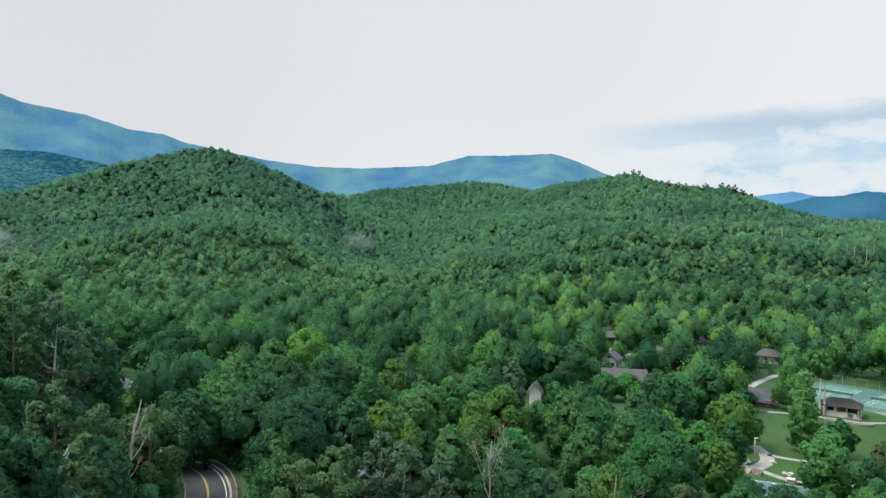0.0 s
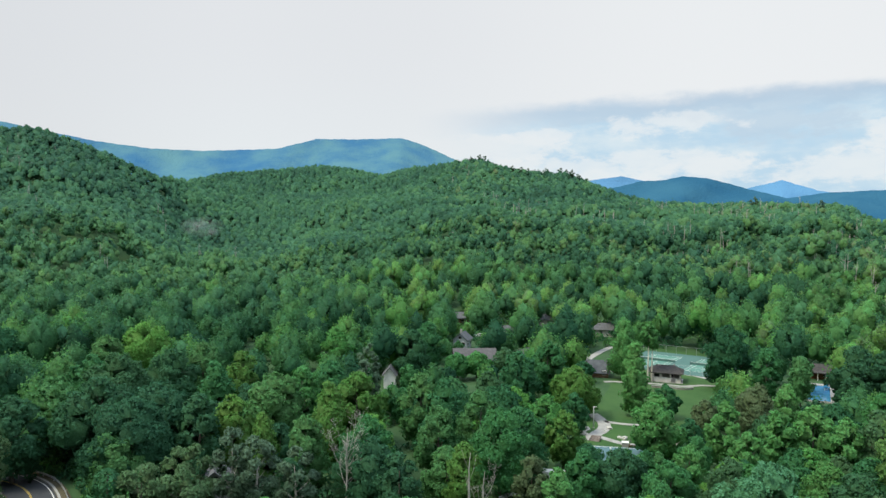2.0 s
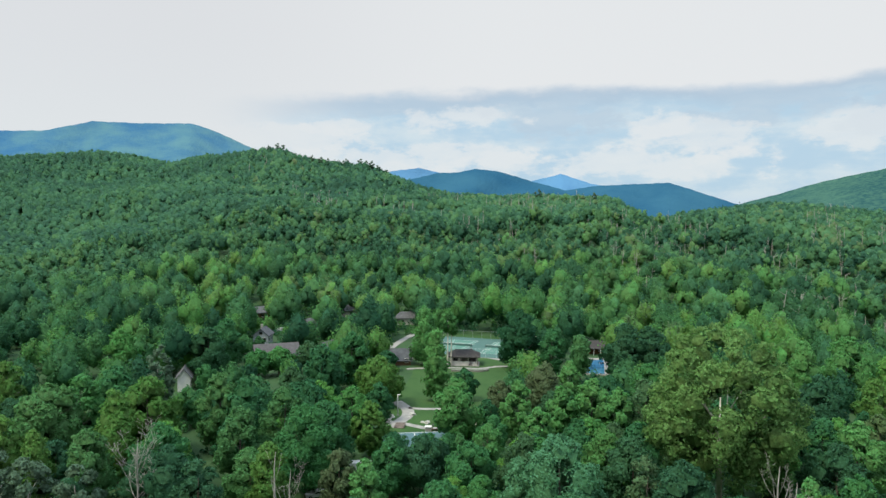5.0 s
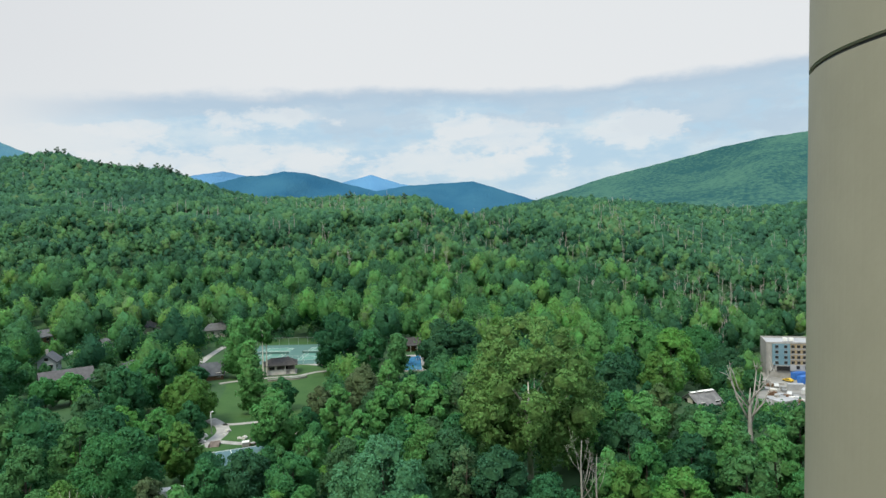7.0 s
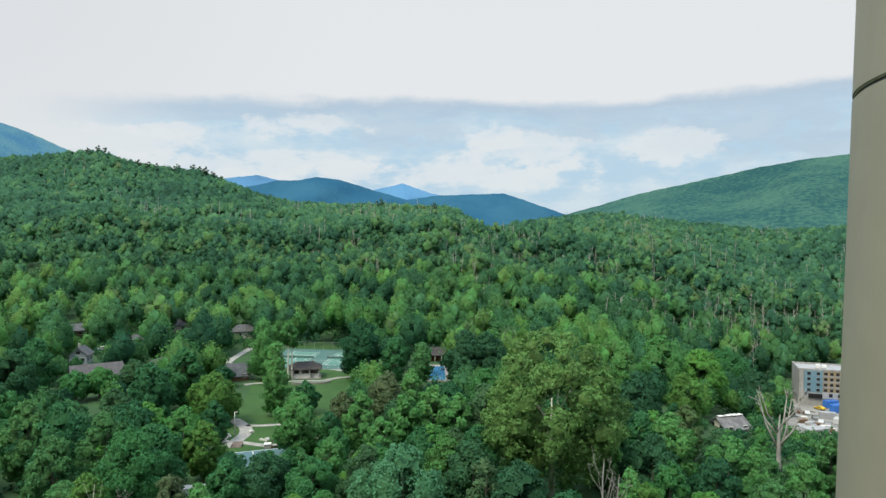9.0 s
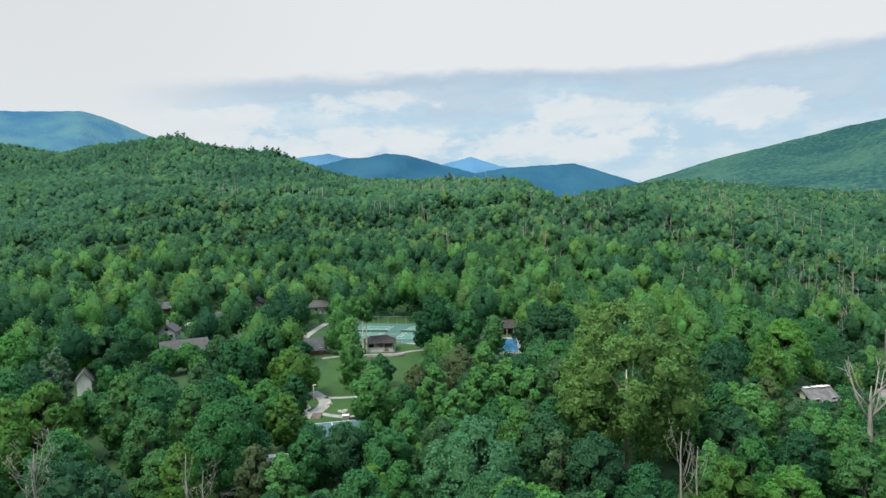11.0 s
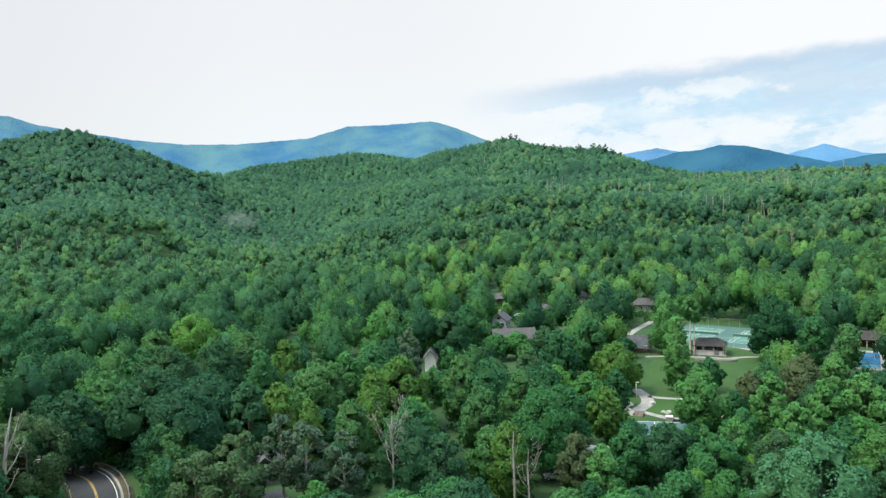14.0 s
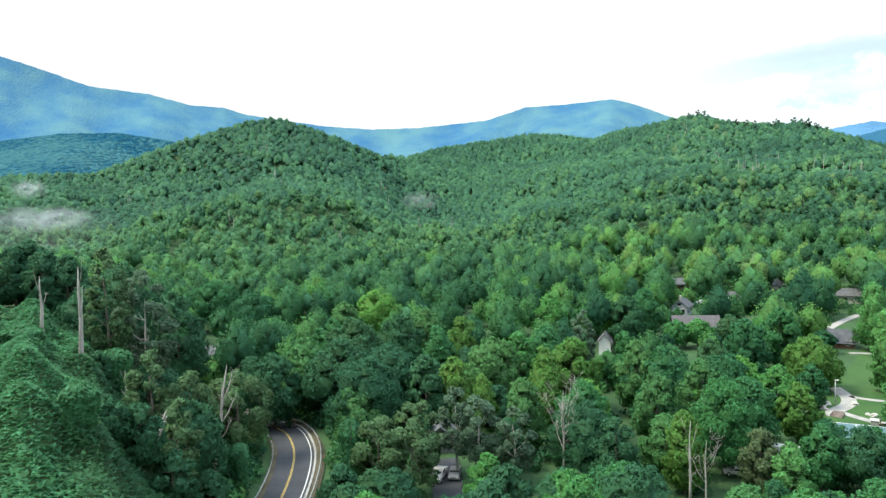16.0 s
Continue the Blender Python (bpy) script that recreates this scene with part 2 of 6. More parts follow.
DARK = plain("dark_opening", (0.010, 0.011, 0.013), (0.025, 0.026, 0.028), 1.0, 0.4)
POST_TAN = plain("column_coating", (0.305, 0.288, 0.228), (0.350, 0.330, 0.262), 0.7, 0.62, 30, 0.03)

# ---- shape helpers ----


def mesh_ob(name, verts, faces, mat, parent=None, label="", smooth=False):
    me = bpy.data.meshes.new(name)
    me.from_pydata([tuple(v) for v in verts], [], [tuple(f) for f in faces])
    me.materials.append(mat)
    if smooth:
        me.polygons.foreach_set("use_smooth", [True] * len(me.polygons))
    ob = new(name, me)
    ob.parent = parent
    if label:
        ob["label"] = label
    return ob


def part(name, bm, mat, parent=None, label="", smooth=False):
    me = bpy.data.meshes.new(name)
    bm.to_mesh(me)
    bm.free()
    me.materials.append(mat)
    if smooth:
        me.polygons.foreach_set("use_smooth", [True] * len(me.polygons))
    ob = new(name, me)
    ob.parent = parent
    if label:
        ob["label"] = label
    return ob


def empty(name, m, label, category, group="", kind=""):
    e = new(name)
    e.matrix_world = m
    return tagged(e, label, category, group, kind)


def box(bm, x, y, z, sx, sy, sz, bevel=0.0, m=None):
    """A box by its centre and size, with bevelled edges where asked."""
    got = bmesh.ops.create_cube(bm, size=1.0, matrix=(m or Matrix()) @ Matrix.Translation((x, y, z)) @ Matrix.Diagonal((sx, sy, sz, 1)))
    if bevel:
        edges = {e for v in got["verts"] for e in v.link_edges}
        bmesh.ops.bevel(bm, geom=list(edges), offset=bevel, segments=1, affect="EDGES")
    return bm


def boxes(*rows):
    bm = bmesh.new()
    for r in rows:
        box(bm, *r)
    return bm


def tube_data(points, radii, sides):
    """Tapered tube along points: vertices and faces."""
    P = [Vector(p) for p in points]
    V, F = [], []
    for i, p in enumerate(P):
        d = (P[min(i + 1, len(P) - 1)] - P[max(i - 1, 0)]).normalized()
        a = d.cross(Vector((0.31, 0.95, 0.05))).normalized()
        b = d.cross(a)
        for s in range(sides):
            t = 2 * math.pi * s / sides
            V.append(p + (a * math.cos(t) + b * math.sin(t)) * radii[i])
    for i in range(len(P) - 1):
        for s in range(sides):
            q = (s + 1) % sides
            F.append((i * sides + s, i * sides + q, (i + 1) * sides + q, (i + 1) * sides + s))
    F.append(tuple(range(sides))[::-1])
    F.append(tuple((len(P) - 1) * sides + s for s in range(sides)))
    return V, F


def merge(datas):
    V, F = [], []
    for v, f in datas:
        o = len(V)
        V += list(v)
        F += [tuple(i + o for i in q) for q in f]
    return V, F


def polar(az, dist):
    """Plan place from a bearing in degrees (clockwise from ahead) and a distance."""
    return dist * math.sin(radians(az)), dist * math.cos(radians(az))


# ---- land ----
EYE = 48.0
# bearing, distance of the ridge, elevation of its canopy above the eye in degrees
RIDGE_WEST = [(-180, 500, 2), (-90, 600, 4), (-60, 800, 3), (-45, 820, 2.5), (-37.5, 800, 2.4), (-32.2, 800, 2.8), (-28.5, 800, 4.4), (-24.8, 800, 5.6), (-20.6, 800, 6.75), (-18.4, 800, 6.95),
                  (-15.9, 800, 6.4), (-13.2, 810, 5.3), (-10, 850, 3.9), (-8, 1000, 3.55), (-5, 1180, 4.38), (-0.2, 1200, 4.8), (2.7, 1200, 5.1), (4.5, 1180, 5.0), (7.3, 1120, 4.5)]
RIDGE_EAST = [(10.5, 1000, 5.08), (12.7, 940, 5.46), (15.2, 900, 5.86), (16.8, 890, 5.4), (18.5, 880, 5.05), (22.8, 850, 4.5), (24.8, 820, 3.75), (27.3, 790, 2.7), (29.7, 780, 2.1), (33, 760, 1.95),
                  (37, 730, 2.25), (41.8, 700, 2.5), (44.3, 710, 1.85), (46.8, 740, 0.95), (50, 770, 0.95), (54, 790, 1.4), (58.5, 790, 1.0), (62.8, 790, 0.7), (66.4, 790, 0.3), (72, 800, 0.5), (90, 800, 1), (180, 500, 2)]
RIDGE = np.array(RIDGE_WEST + RIDGE_EAST)


# crests of low spurs in front of the hills: bearing, distance
SPUR_NORTH = np.array([(-34, 690), (-27, 680), (-20, 600), (-12, 610), (-7, 660), (-3, 690), (2, 650), (6, 580), (11, 500), (15, 460)])
SPUR_EAST = np.array([(42, 640), (46, 640), (48.5, 610), (53, 560), (57.5, 530), (62, 515), (66, 505), (76, 490)])


def smooth01(t):
    t = np.clip(t, 0, 1)
    return t * t * (3 - 2 * t)


def land(x, y):
    """Height of the ground, for arrays of places."""
    x, y = np.asarray(x, float), np.asarray(y, float)
    d = np.hypot(x, y)
    az = np.degrees(np.arctan2(x, y))
    rd = np.interp(az, RIDGE[:, 0], RIDGE[:, 1])
    rz = EYE + rd * np.tan(np.radians(np.interp(az, RIDGE[:, 0], RIDGE[:, 2]))) - 13.0
    foot = 310 + 60 * smooth01((10 - az) / 20)
    t = (d - foot) / (rd - foot)
    bend = 1.35 + 0.55 * smooth01((12 - az) / 22)
    rise = np.clip(t, 0, 1) ** bend
    z = rise * rz
    over = np.clip((d - rd) / 500, 0, 1)
    z = np.where(d > rd, rz * (1 - 0.85 * smooth01(over)), z)
    # gullies and knolls on the slopes
    g = 7 * np.sin(x / 47 + 1.3 * np.sin(y / 83)) * np.sin(y / 61 + 0.7 + np.sin(x / 97)) + 3 * np.sin(x / 19 + y / 31) * np.cos(y / 23 - x / 41)
    g = g + 12 * np.sin(np.radians(az) * 15 + 0.6 + np.sin(d / 140)) * np.sin(d / 105 + 1.0)
    z = z + g * smooth01((d - 380) / 220) * (1 - 0.75 * smooth01((d - rd + 160) / 160))
    # low spurs with a dip behind them
    for crest, up, down in ((SPUR_NORTH, 5.0, 8.0), (SPUR_EAST, 11.0, 20.0)):
        c = np.interp(az, crest[:, 0], crest[:, 1])
        ends = smooth01((az - crest[0, 0]) / 5) * smooth01((crest[-1, 0] - az) / 5)
        z = z + ends * (up * np.exp(-((d - c + 15) / 45) ** 2) - down * np.exp(-((d - c - 75) / 42) ** 2))
    # hillside to the north-west
    z = z + 30 * smooth01((-az - 21) / 17) * smooth01((d - 40) / 50) * (1 - 0.75 * smooth01((d - 150) / 170)) * (az > -120)
    # the slope that falls from the viewpoint
    z = z + 40 * (1 - smooth01(d / 92)) * np.ones_like(d)
    # the side valley to the east lies lower
    z = z - 29 * smooth01((az - 52) / 15) * smooth01((d - 150) / 190) * (1 - smooth01((d - 470) / 250)) * (az < 130)
    return z


def ground(x, y):
    return float(land(np.array([x]), np.array([y]))[0])


def build_ground():
    rad = np.concatenate([[2], np.arange(8, 340, 9), np.arange(340, 1300, 14), [1350, 1450, 1600, 1800, 2100, 2600, 3300, 4000, 4900]])
    ang = np.radians(np.arange(0, 360, 1.5))
    X = rad[:, None] * np.sin(ang)
    Y = rad[:, None] * np.cos(ang)
    Z = land(X, Y)
    n, m = X.shape
    V = np.stack([X, Y, Z], -1).reshape(-1, 3)
    F = [(i * m + j, i * m + (j + 1) % m, (i + 1) * m + (j + 1) % m, (i + 1) * m + j) for i in range(n - 1) for j in range(m)]
    F.append(tuple(range(m))[::-1])
    ob = mesh_ob("ground", V, F, SOIL, smooth=True)
    tagged(ob, "dark forest floor that rises into wooded hills", "ground", kind="structure")


build_ground()


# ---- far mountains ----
# distance haze is painted: blue-tinted tones plus a faint emission of the same colour
def mountain_material(name, a, b, haze_glow, mottle=0.2, rough=0.3):
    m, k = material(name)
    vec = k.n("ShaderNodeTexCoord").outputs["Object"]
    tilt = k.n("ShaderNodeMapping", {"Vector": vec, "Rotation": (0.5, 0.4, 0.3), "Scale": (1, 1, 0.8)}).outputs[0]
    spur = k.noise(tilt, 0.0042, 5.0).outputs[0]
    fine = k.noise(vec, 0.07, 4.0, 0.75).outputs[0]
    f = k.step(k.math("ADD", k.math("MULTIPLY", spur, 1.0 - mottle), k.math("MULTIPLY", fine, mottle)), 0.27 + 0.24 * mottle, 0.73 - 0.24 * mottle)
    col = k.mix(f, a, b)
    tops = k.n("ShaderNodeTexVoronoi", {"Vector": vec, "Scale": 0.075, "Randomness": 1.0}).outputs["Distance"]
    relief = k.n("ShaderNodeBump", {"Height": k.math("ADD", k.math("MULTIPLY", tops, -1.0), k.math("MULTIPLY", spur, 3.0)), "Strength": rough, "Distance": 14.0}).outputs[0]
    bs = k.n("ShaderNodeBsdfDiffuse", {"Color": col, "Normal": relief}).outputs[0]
    em = k.n("ShaderNodeEmission", {"Color": col, "Strength": haze_glow}).outputs[0]
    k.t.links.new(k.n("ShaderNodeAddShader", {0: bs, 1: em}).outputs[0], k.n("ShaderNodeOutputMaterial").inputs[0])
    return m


def slope_point(a, e, r, dist, depth, seed):
    """A place on a mountain's flank: r runs from the crest (0) to the foot (1)."""
    u = a * dist / 57.3
    spur = math.sin(u / 150 + r * 2 + seed + 1.5 * math.sin(u / 260 + seed)) * 0.6 + math.sin(u / 61 + seed * 2 + r * 4) * 0.3
    top = dist * math.tan(radians(e)) + 0.0004 * dist * math.sin(u / 29 + seed) * math.sin(u / 13)
    d = dist - depth * r + spur * 150 * math.sin(math.pi * min(r * 1.3, 1)) * 0.9
    z = EYE + top * (1 - r ** 0.85) + r * (-40) + spur * 12 * math.sin(math.pi * r)
    return (*polar(a, d), z)


def mountain(name, sky, dist, mat, label, depth=900, seed=0.0):
    """A range by its skyline (bearing, elevation), with spurs that run down towards the valley."""
    sky = np.array(sky)
    az = np.arange(sky[0, 0], sky[-1, 0] + 0.01, 0.18)
    el = np.interp(az, sky[:, 0], sky[:, 1])
    rows = np.linspace(0, 1, 22)
    V = [slope_point(a, e, r, dist, depth, seed) for r in rows for a, e in zip(az, el)]
    m = len(az)
    F = [(i * m + j, (i + 1) * m + j, (i + 1) * m + j + 1, i * m + j + 1) for i in range(len(rows) - 1) for j in range(m - 1)]
    return tagged(mesh_ob(name, V, F, mat, smooth=True), label, "mountain", kind="structure")


# haze blue put into the forest colour; BLUE_A's lighter tone paints sunlit streaks
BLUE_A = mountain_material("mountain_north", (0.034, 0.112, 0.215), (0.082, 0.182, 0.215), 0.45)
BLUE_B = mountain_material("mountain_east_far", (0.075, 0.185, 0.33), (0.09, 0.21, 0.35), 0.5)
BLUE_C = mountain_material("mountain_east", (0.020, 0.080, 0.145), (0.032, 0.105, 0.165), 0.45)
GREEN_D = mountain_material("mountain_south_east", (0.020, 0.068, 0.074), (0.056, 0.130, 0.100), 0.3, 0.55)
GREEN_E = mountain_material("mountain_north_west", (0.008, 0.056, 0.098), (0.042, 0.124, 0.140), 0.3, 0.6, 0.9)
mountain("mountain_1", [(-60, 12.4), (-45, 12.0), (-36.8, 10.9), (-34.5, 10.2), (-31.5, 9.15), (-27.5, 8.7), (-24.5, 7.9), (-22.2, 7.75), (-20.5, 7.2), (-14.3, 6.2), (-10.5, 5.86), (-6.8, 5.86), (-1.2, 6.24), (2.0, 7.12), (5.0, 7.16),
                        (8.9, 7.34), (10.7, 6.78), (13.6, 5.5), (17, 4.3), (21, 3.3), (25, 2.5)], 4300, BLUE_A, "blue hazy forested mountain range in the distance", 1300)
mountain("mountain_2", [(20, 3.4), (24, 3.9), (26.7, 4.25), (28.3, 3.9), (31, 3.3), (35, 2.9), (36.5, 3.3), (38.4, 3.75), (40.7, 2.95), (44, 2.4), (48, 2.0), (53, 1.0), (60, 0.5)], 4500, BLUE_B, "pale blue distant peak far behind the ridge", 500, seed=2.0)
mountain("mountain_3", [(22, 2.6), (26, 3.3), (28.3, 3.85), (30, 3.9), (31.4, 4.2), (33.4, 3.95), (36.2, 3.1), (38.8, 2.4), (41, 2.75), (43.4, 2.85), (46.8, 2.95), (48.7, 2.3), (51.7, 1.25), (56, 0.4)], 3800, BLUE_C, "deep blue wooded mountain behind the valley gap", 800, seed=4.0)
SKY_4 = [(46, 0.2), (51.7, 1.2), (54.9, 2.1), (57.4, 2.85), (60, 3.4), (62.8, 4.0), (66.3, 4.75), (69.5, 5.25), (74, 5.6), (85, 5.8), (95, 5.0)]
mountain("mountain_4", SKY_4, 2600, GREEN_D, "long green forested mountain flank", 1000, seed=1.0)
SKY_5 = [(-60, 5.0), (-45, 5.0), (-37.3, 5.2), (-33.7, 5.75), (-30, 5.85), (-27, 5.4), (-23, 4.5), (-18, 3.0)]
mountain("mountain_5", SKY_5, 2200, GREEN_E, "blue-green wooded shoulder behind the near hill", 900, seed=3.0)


# ---- trees ----


def unit(v):
    return v / np.linalg.norm(v, axis=-1, keepdims=True)


def ico():
    bm = bmesh.new()
    bmesh.ops.create_icosphere(bm, subdivisions=1, radius=1.0)
    V = np.array([v.co[:] for v in bm.verts])
    F = np.array([[v.index for v in f.verts] for f in bm.faces])
    bm.free()
    return V, F


ICO = ico()


class Leafage:
    """A crown's parts: lumpy masses of foliage (triangles) and leaf clumps on them (quads), with shading normals."""

    def __init__(self, core, core_n, tris, mid, off, card_n):
        self.core, self.core_n, self.tris, self.mid, self.off, self.card_n = core, core_n, tris, mid, off, card_n


def profile(h, widest):
    """Half width of a crown at the share h of its height."""
    low = np.sqrt(np.clip(1 - ((widest - h) / (widest + 0.14)) ** 2, 0, 1))
    high = np.clip(1 - (np.abs(h - widest) / (1.02 - widest)) ** 2.0, 0, 1) ** 0.62
    return np.where(h < widest, low, high)


def crown(r, radius, height, base, count, size, boughs, subs=5, bulge=(0.40, 0.56), widest=0.4, grit=0.25, core=0.80, fill=0.9, own=0.45, up=0.16):
    """A crown of boughs, each with smaller tufts on its upper and outer side, and leaf clumps over the tufts."""
    mid_z = base + height * 0.42
    h = np.clip((np.arange(boughs) + r.uniform(0.1, 0.9, boughs)) / boughs, 0.04, 0.97)
    a = np.arange(boughs) * 2.399 + r.uniform(-0.5, 0.5, boughs)
    rb = radius * r.uniform(*bulge, boughs) * (1.08 - 0.38 * h)
    out = np.clip(profile(h, widest) * radius * r.uniform(0.86, 1.1, boughs) - rb * 0.86, 0, radius)
    cen = np.stack([np.cos(a) * out, np.sin(a) * out, base + rb * 0.5 + h * (height - rb * 1.5)], 1)
    hub = np.array([0, 0, mid_z])
    size3 = np.array([radius, radius, height * 0.55])
    flat = np.array([1, 1, 0.86])
    V, F = ICO
    cv, cn, ct, o = [], [], [], 0
    tc, tr_, td = [], [], []
    outward = unit((cen - hub) / size3 + np.array([0, 0, 0.25]))
    for i in range(boughs):
        d = unit(r.normal(size=(max(subs, 1), 3)) * 0.8 + 0.95 * outward[i] + np.array([0, 0, 0.35]))
        tc.append(cen[i] + d * flat * (rb[i] * r.uniform(0.82, 1.0, (len(d), 1))) if subs else cen[i][None])
        tr_.append(rb[i] * r.uniform(0.16, 0.34, len(d)) if subs else np.array([rb[i]]))
        td.append(d if subs else outward[i][None])
    tc, tr_, td = np.concatenate(tc), np.concatenate(tr_), np.concatenate(td)

    def shade(d, e, pos):
        return unit(own * d + 0.28 * e + 0.85 * unit((pos - hub) / size3) + np.array([0, 0, up]) + 1.3 * grit * r.normal(size=pos.shape))

    cores = [(cen[i], rb[i] * fill, outward[i]) for i in range(boughs)] if subs else []
    if not subs or core > 0:
        cores += [(tc[i], tr_[i] * core, td[i]) for i in range(len(tc))]
    for c, rad, e in cores:
        p = c + V * (1 + r.uniform(-0.26, 0.22, (len(V), 1))) * flat * rad
        cv.append(p)
        cn.append(shade(V, e[None], p))
        ct.append(F + o)
        o += len(V)
    if subs:
        tc, tr_, td = np.concatenate([tc, cen]), np.concatenate([tr_ * 1.25, rb * 0.97]), np.concatenate([td, outward])
    which = r.choice(len(tc), count, p=tr_ ** 1.8 / (tr_ ** 1.8).sum())
    lean = np.where(which < len(td) - boughs, 0.7, 0.3)[:, None] if subs else 0.5
    d = unit(r.normal(size=(count, 3)) * 0.75 + lean * td[which] + np.array([0, 0, 0.25]))
    pos = tc[which] + d * flat * (tr_[which] * np.where(which < len(td) - boughs, r.uniform(0.6, 1.25, count), r.uniform(0.9, 1.1, count)))[:, None]
    q = cards(r, pos, unit(d + r.normal(size=(count, 3)) * 0.45), size)
    mid = q.mean(1, keepdims=True)
    return Leafage(np.concatenate(cv), np.concatenate(cn), np.concatenate(ct), mid, q - mid, shade(d, td[which], pos))


def cards(r, pos, nrm, size):
    """Three-cornered leaf clumps lying along the given normals."""
    n = len(pos)
    u = unit(np.cross(nrm, r.normal(size=(n, 3))))
    v = np.cross(nrm, u)
    s = size * 0.76 * r.uniform(0.6, 1.35, (n, 1))
    out = []
    for k in range(3):
        a = 2.094 * k + r.uniform(-0.5, 0.5, (n, 1))
        out.append(pos + s * r.uniform(0.7, 1.2, (n, 1)) * (np.cos(a) * u + np.sin(a) * v) + nrm * s * r.uniform(-0.15, 0.15, (n, 1)))
    return np.stack(out, 1)


def foliage_mesh(name, mat, verts, norms, tones, tris):
    """One mesh from arrays of triangles, with a tone and a shading normal a vertex."""
    me = bpy.data.meshes.new(name)
    me.vertices.add(len(verts))
    me.vertices.foreach_set("co", verts.reshape(-1).astype(np.float32))
    me.loops.add(tris.size)
    me.loops.foreach_set("vertex_index", tris.reshape(-1).astype(np.int32))
    me.polygons.add(len(tris))
    me.polygons.foreach_set("loop_start", (np.arange(len(tris)) * 3).astype(np.int32))
    me.attributes.new("tone", "FLOAT", "POINT").data.foreach_set("value", tones.astype(np.float32))
    me.materials.append(mat)
    me.update(calc_edges=True)
    me.attributes.new("custom_normal", "FLOAT_VECTOR", "POINT").data.foreach_set("vector", norms.reshape(-1).astype(np.float32))
    return me


def crown_mesh(name, sets, mat, r):
    """The mesh of one tree's crown; the tone varies clump by clump."""
    V, N, T, tr, o = [], [], [], [], 0
    for lf in sets:
        k, n = len(lf.core), len(lf.mid)
        V += [lf.core, (lf.mid + lf.off).reshape(-1, 3)]
        N += [lf.core_n, np.repeat(lf.card_n, 3, axis=0)]
        # inner shade painted in: the masses get a darker tone than the clumps
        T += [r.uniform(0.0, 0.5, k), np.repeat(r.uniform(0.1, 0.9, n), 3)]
        tr += [lf.tris + o, np.arange(n * 3).reshape(-1, 3) + o + k]
        o += k + n * 3
    return foliage_mesh(name, mat, np.concatenate(V), np.concatenate(N), np.concatenate(T), np.concatenate(tr))


def cards_mesh(name, tris, mat, tones, soft):
    return foliage_mesh(name, mat, tris.reshape(-1, 3), np.repeat(soft, 3, axis=0), np.repeat(tones, 3), np.arange(len(tris) * 3).reshape(-1, 3))


def trunk_data(r, height, girth, limbs, crown_base, spread, sides=7):
    lean = r.uniform(-0.04, 0.04, 2) * height
    pts = [(lean[0] * t * t, lean[1] * t * t, height * t - 0.6 * (t == 0)) for t in (0, 0.08, 0.3, 0.6, 0.85, 1.0)]
    out = [tube_data(pts, [girth * k for k in (1.35, 1.0, 0.82, 0.55, 0.28, 0.08)], sides)]
    for i in range(limbs):
        t = r.uniform(crown_base / height, 0.9)
        a = r.uniform(0, 2 * np.pi)
        p = Vector((lean[0] * t * t, lean[1] * t * t, height * t))
        reach = spread * r.uniform(0.5, 0.9) * (1.15 - 0.6 * t)
        tip = p + Vector((math.cos(a) * reach, math.sin(a) * reach, reach * r.uniform(0.45, 0.95)))
        mid = p.lerp(tip, 0.5) + Vector((0, 0, -0.08 * reach))
        g = girth * (1 - t * 0.75) * 0.55
        out.append(tube_data([p, mid, tip], [g, g * 0.65, g * 0.15], 5))
    return merge(out)


def make_tree(name, seed, radius, height, base, mat, count=2000, size=0.5, boughs=16, subs=6, girth=0.32, bark=None, limbs=5, widest=0.4, bulge=(0.38, 0.54), fill=0.92, core=0.0):
    r = np.random.default_rng(seed)
    root = new(name)
    V, F = trunk_data(r, height * 0.78, girth, limbs, base + 1.0, radius)
    mesh_ob("trunk", V, F, bark or BARK, root, smooth=True)
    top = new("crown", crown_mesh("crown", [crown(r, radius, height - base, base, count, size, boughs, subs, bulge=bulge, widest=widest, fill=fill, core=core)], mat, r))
    top.parent = root
    return root


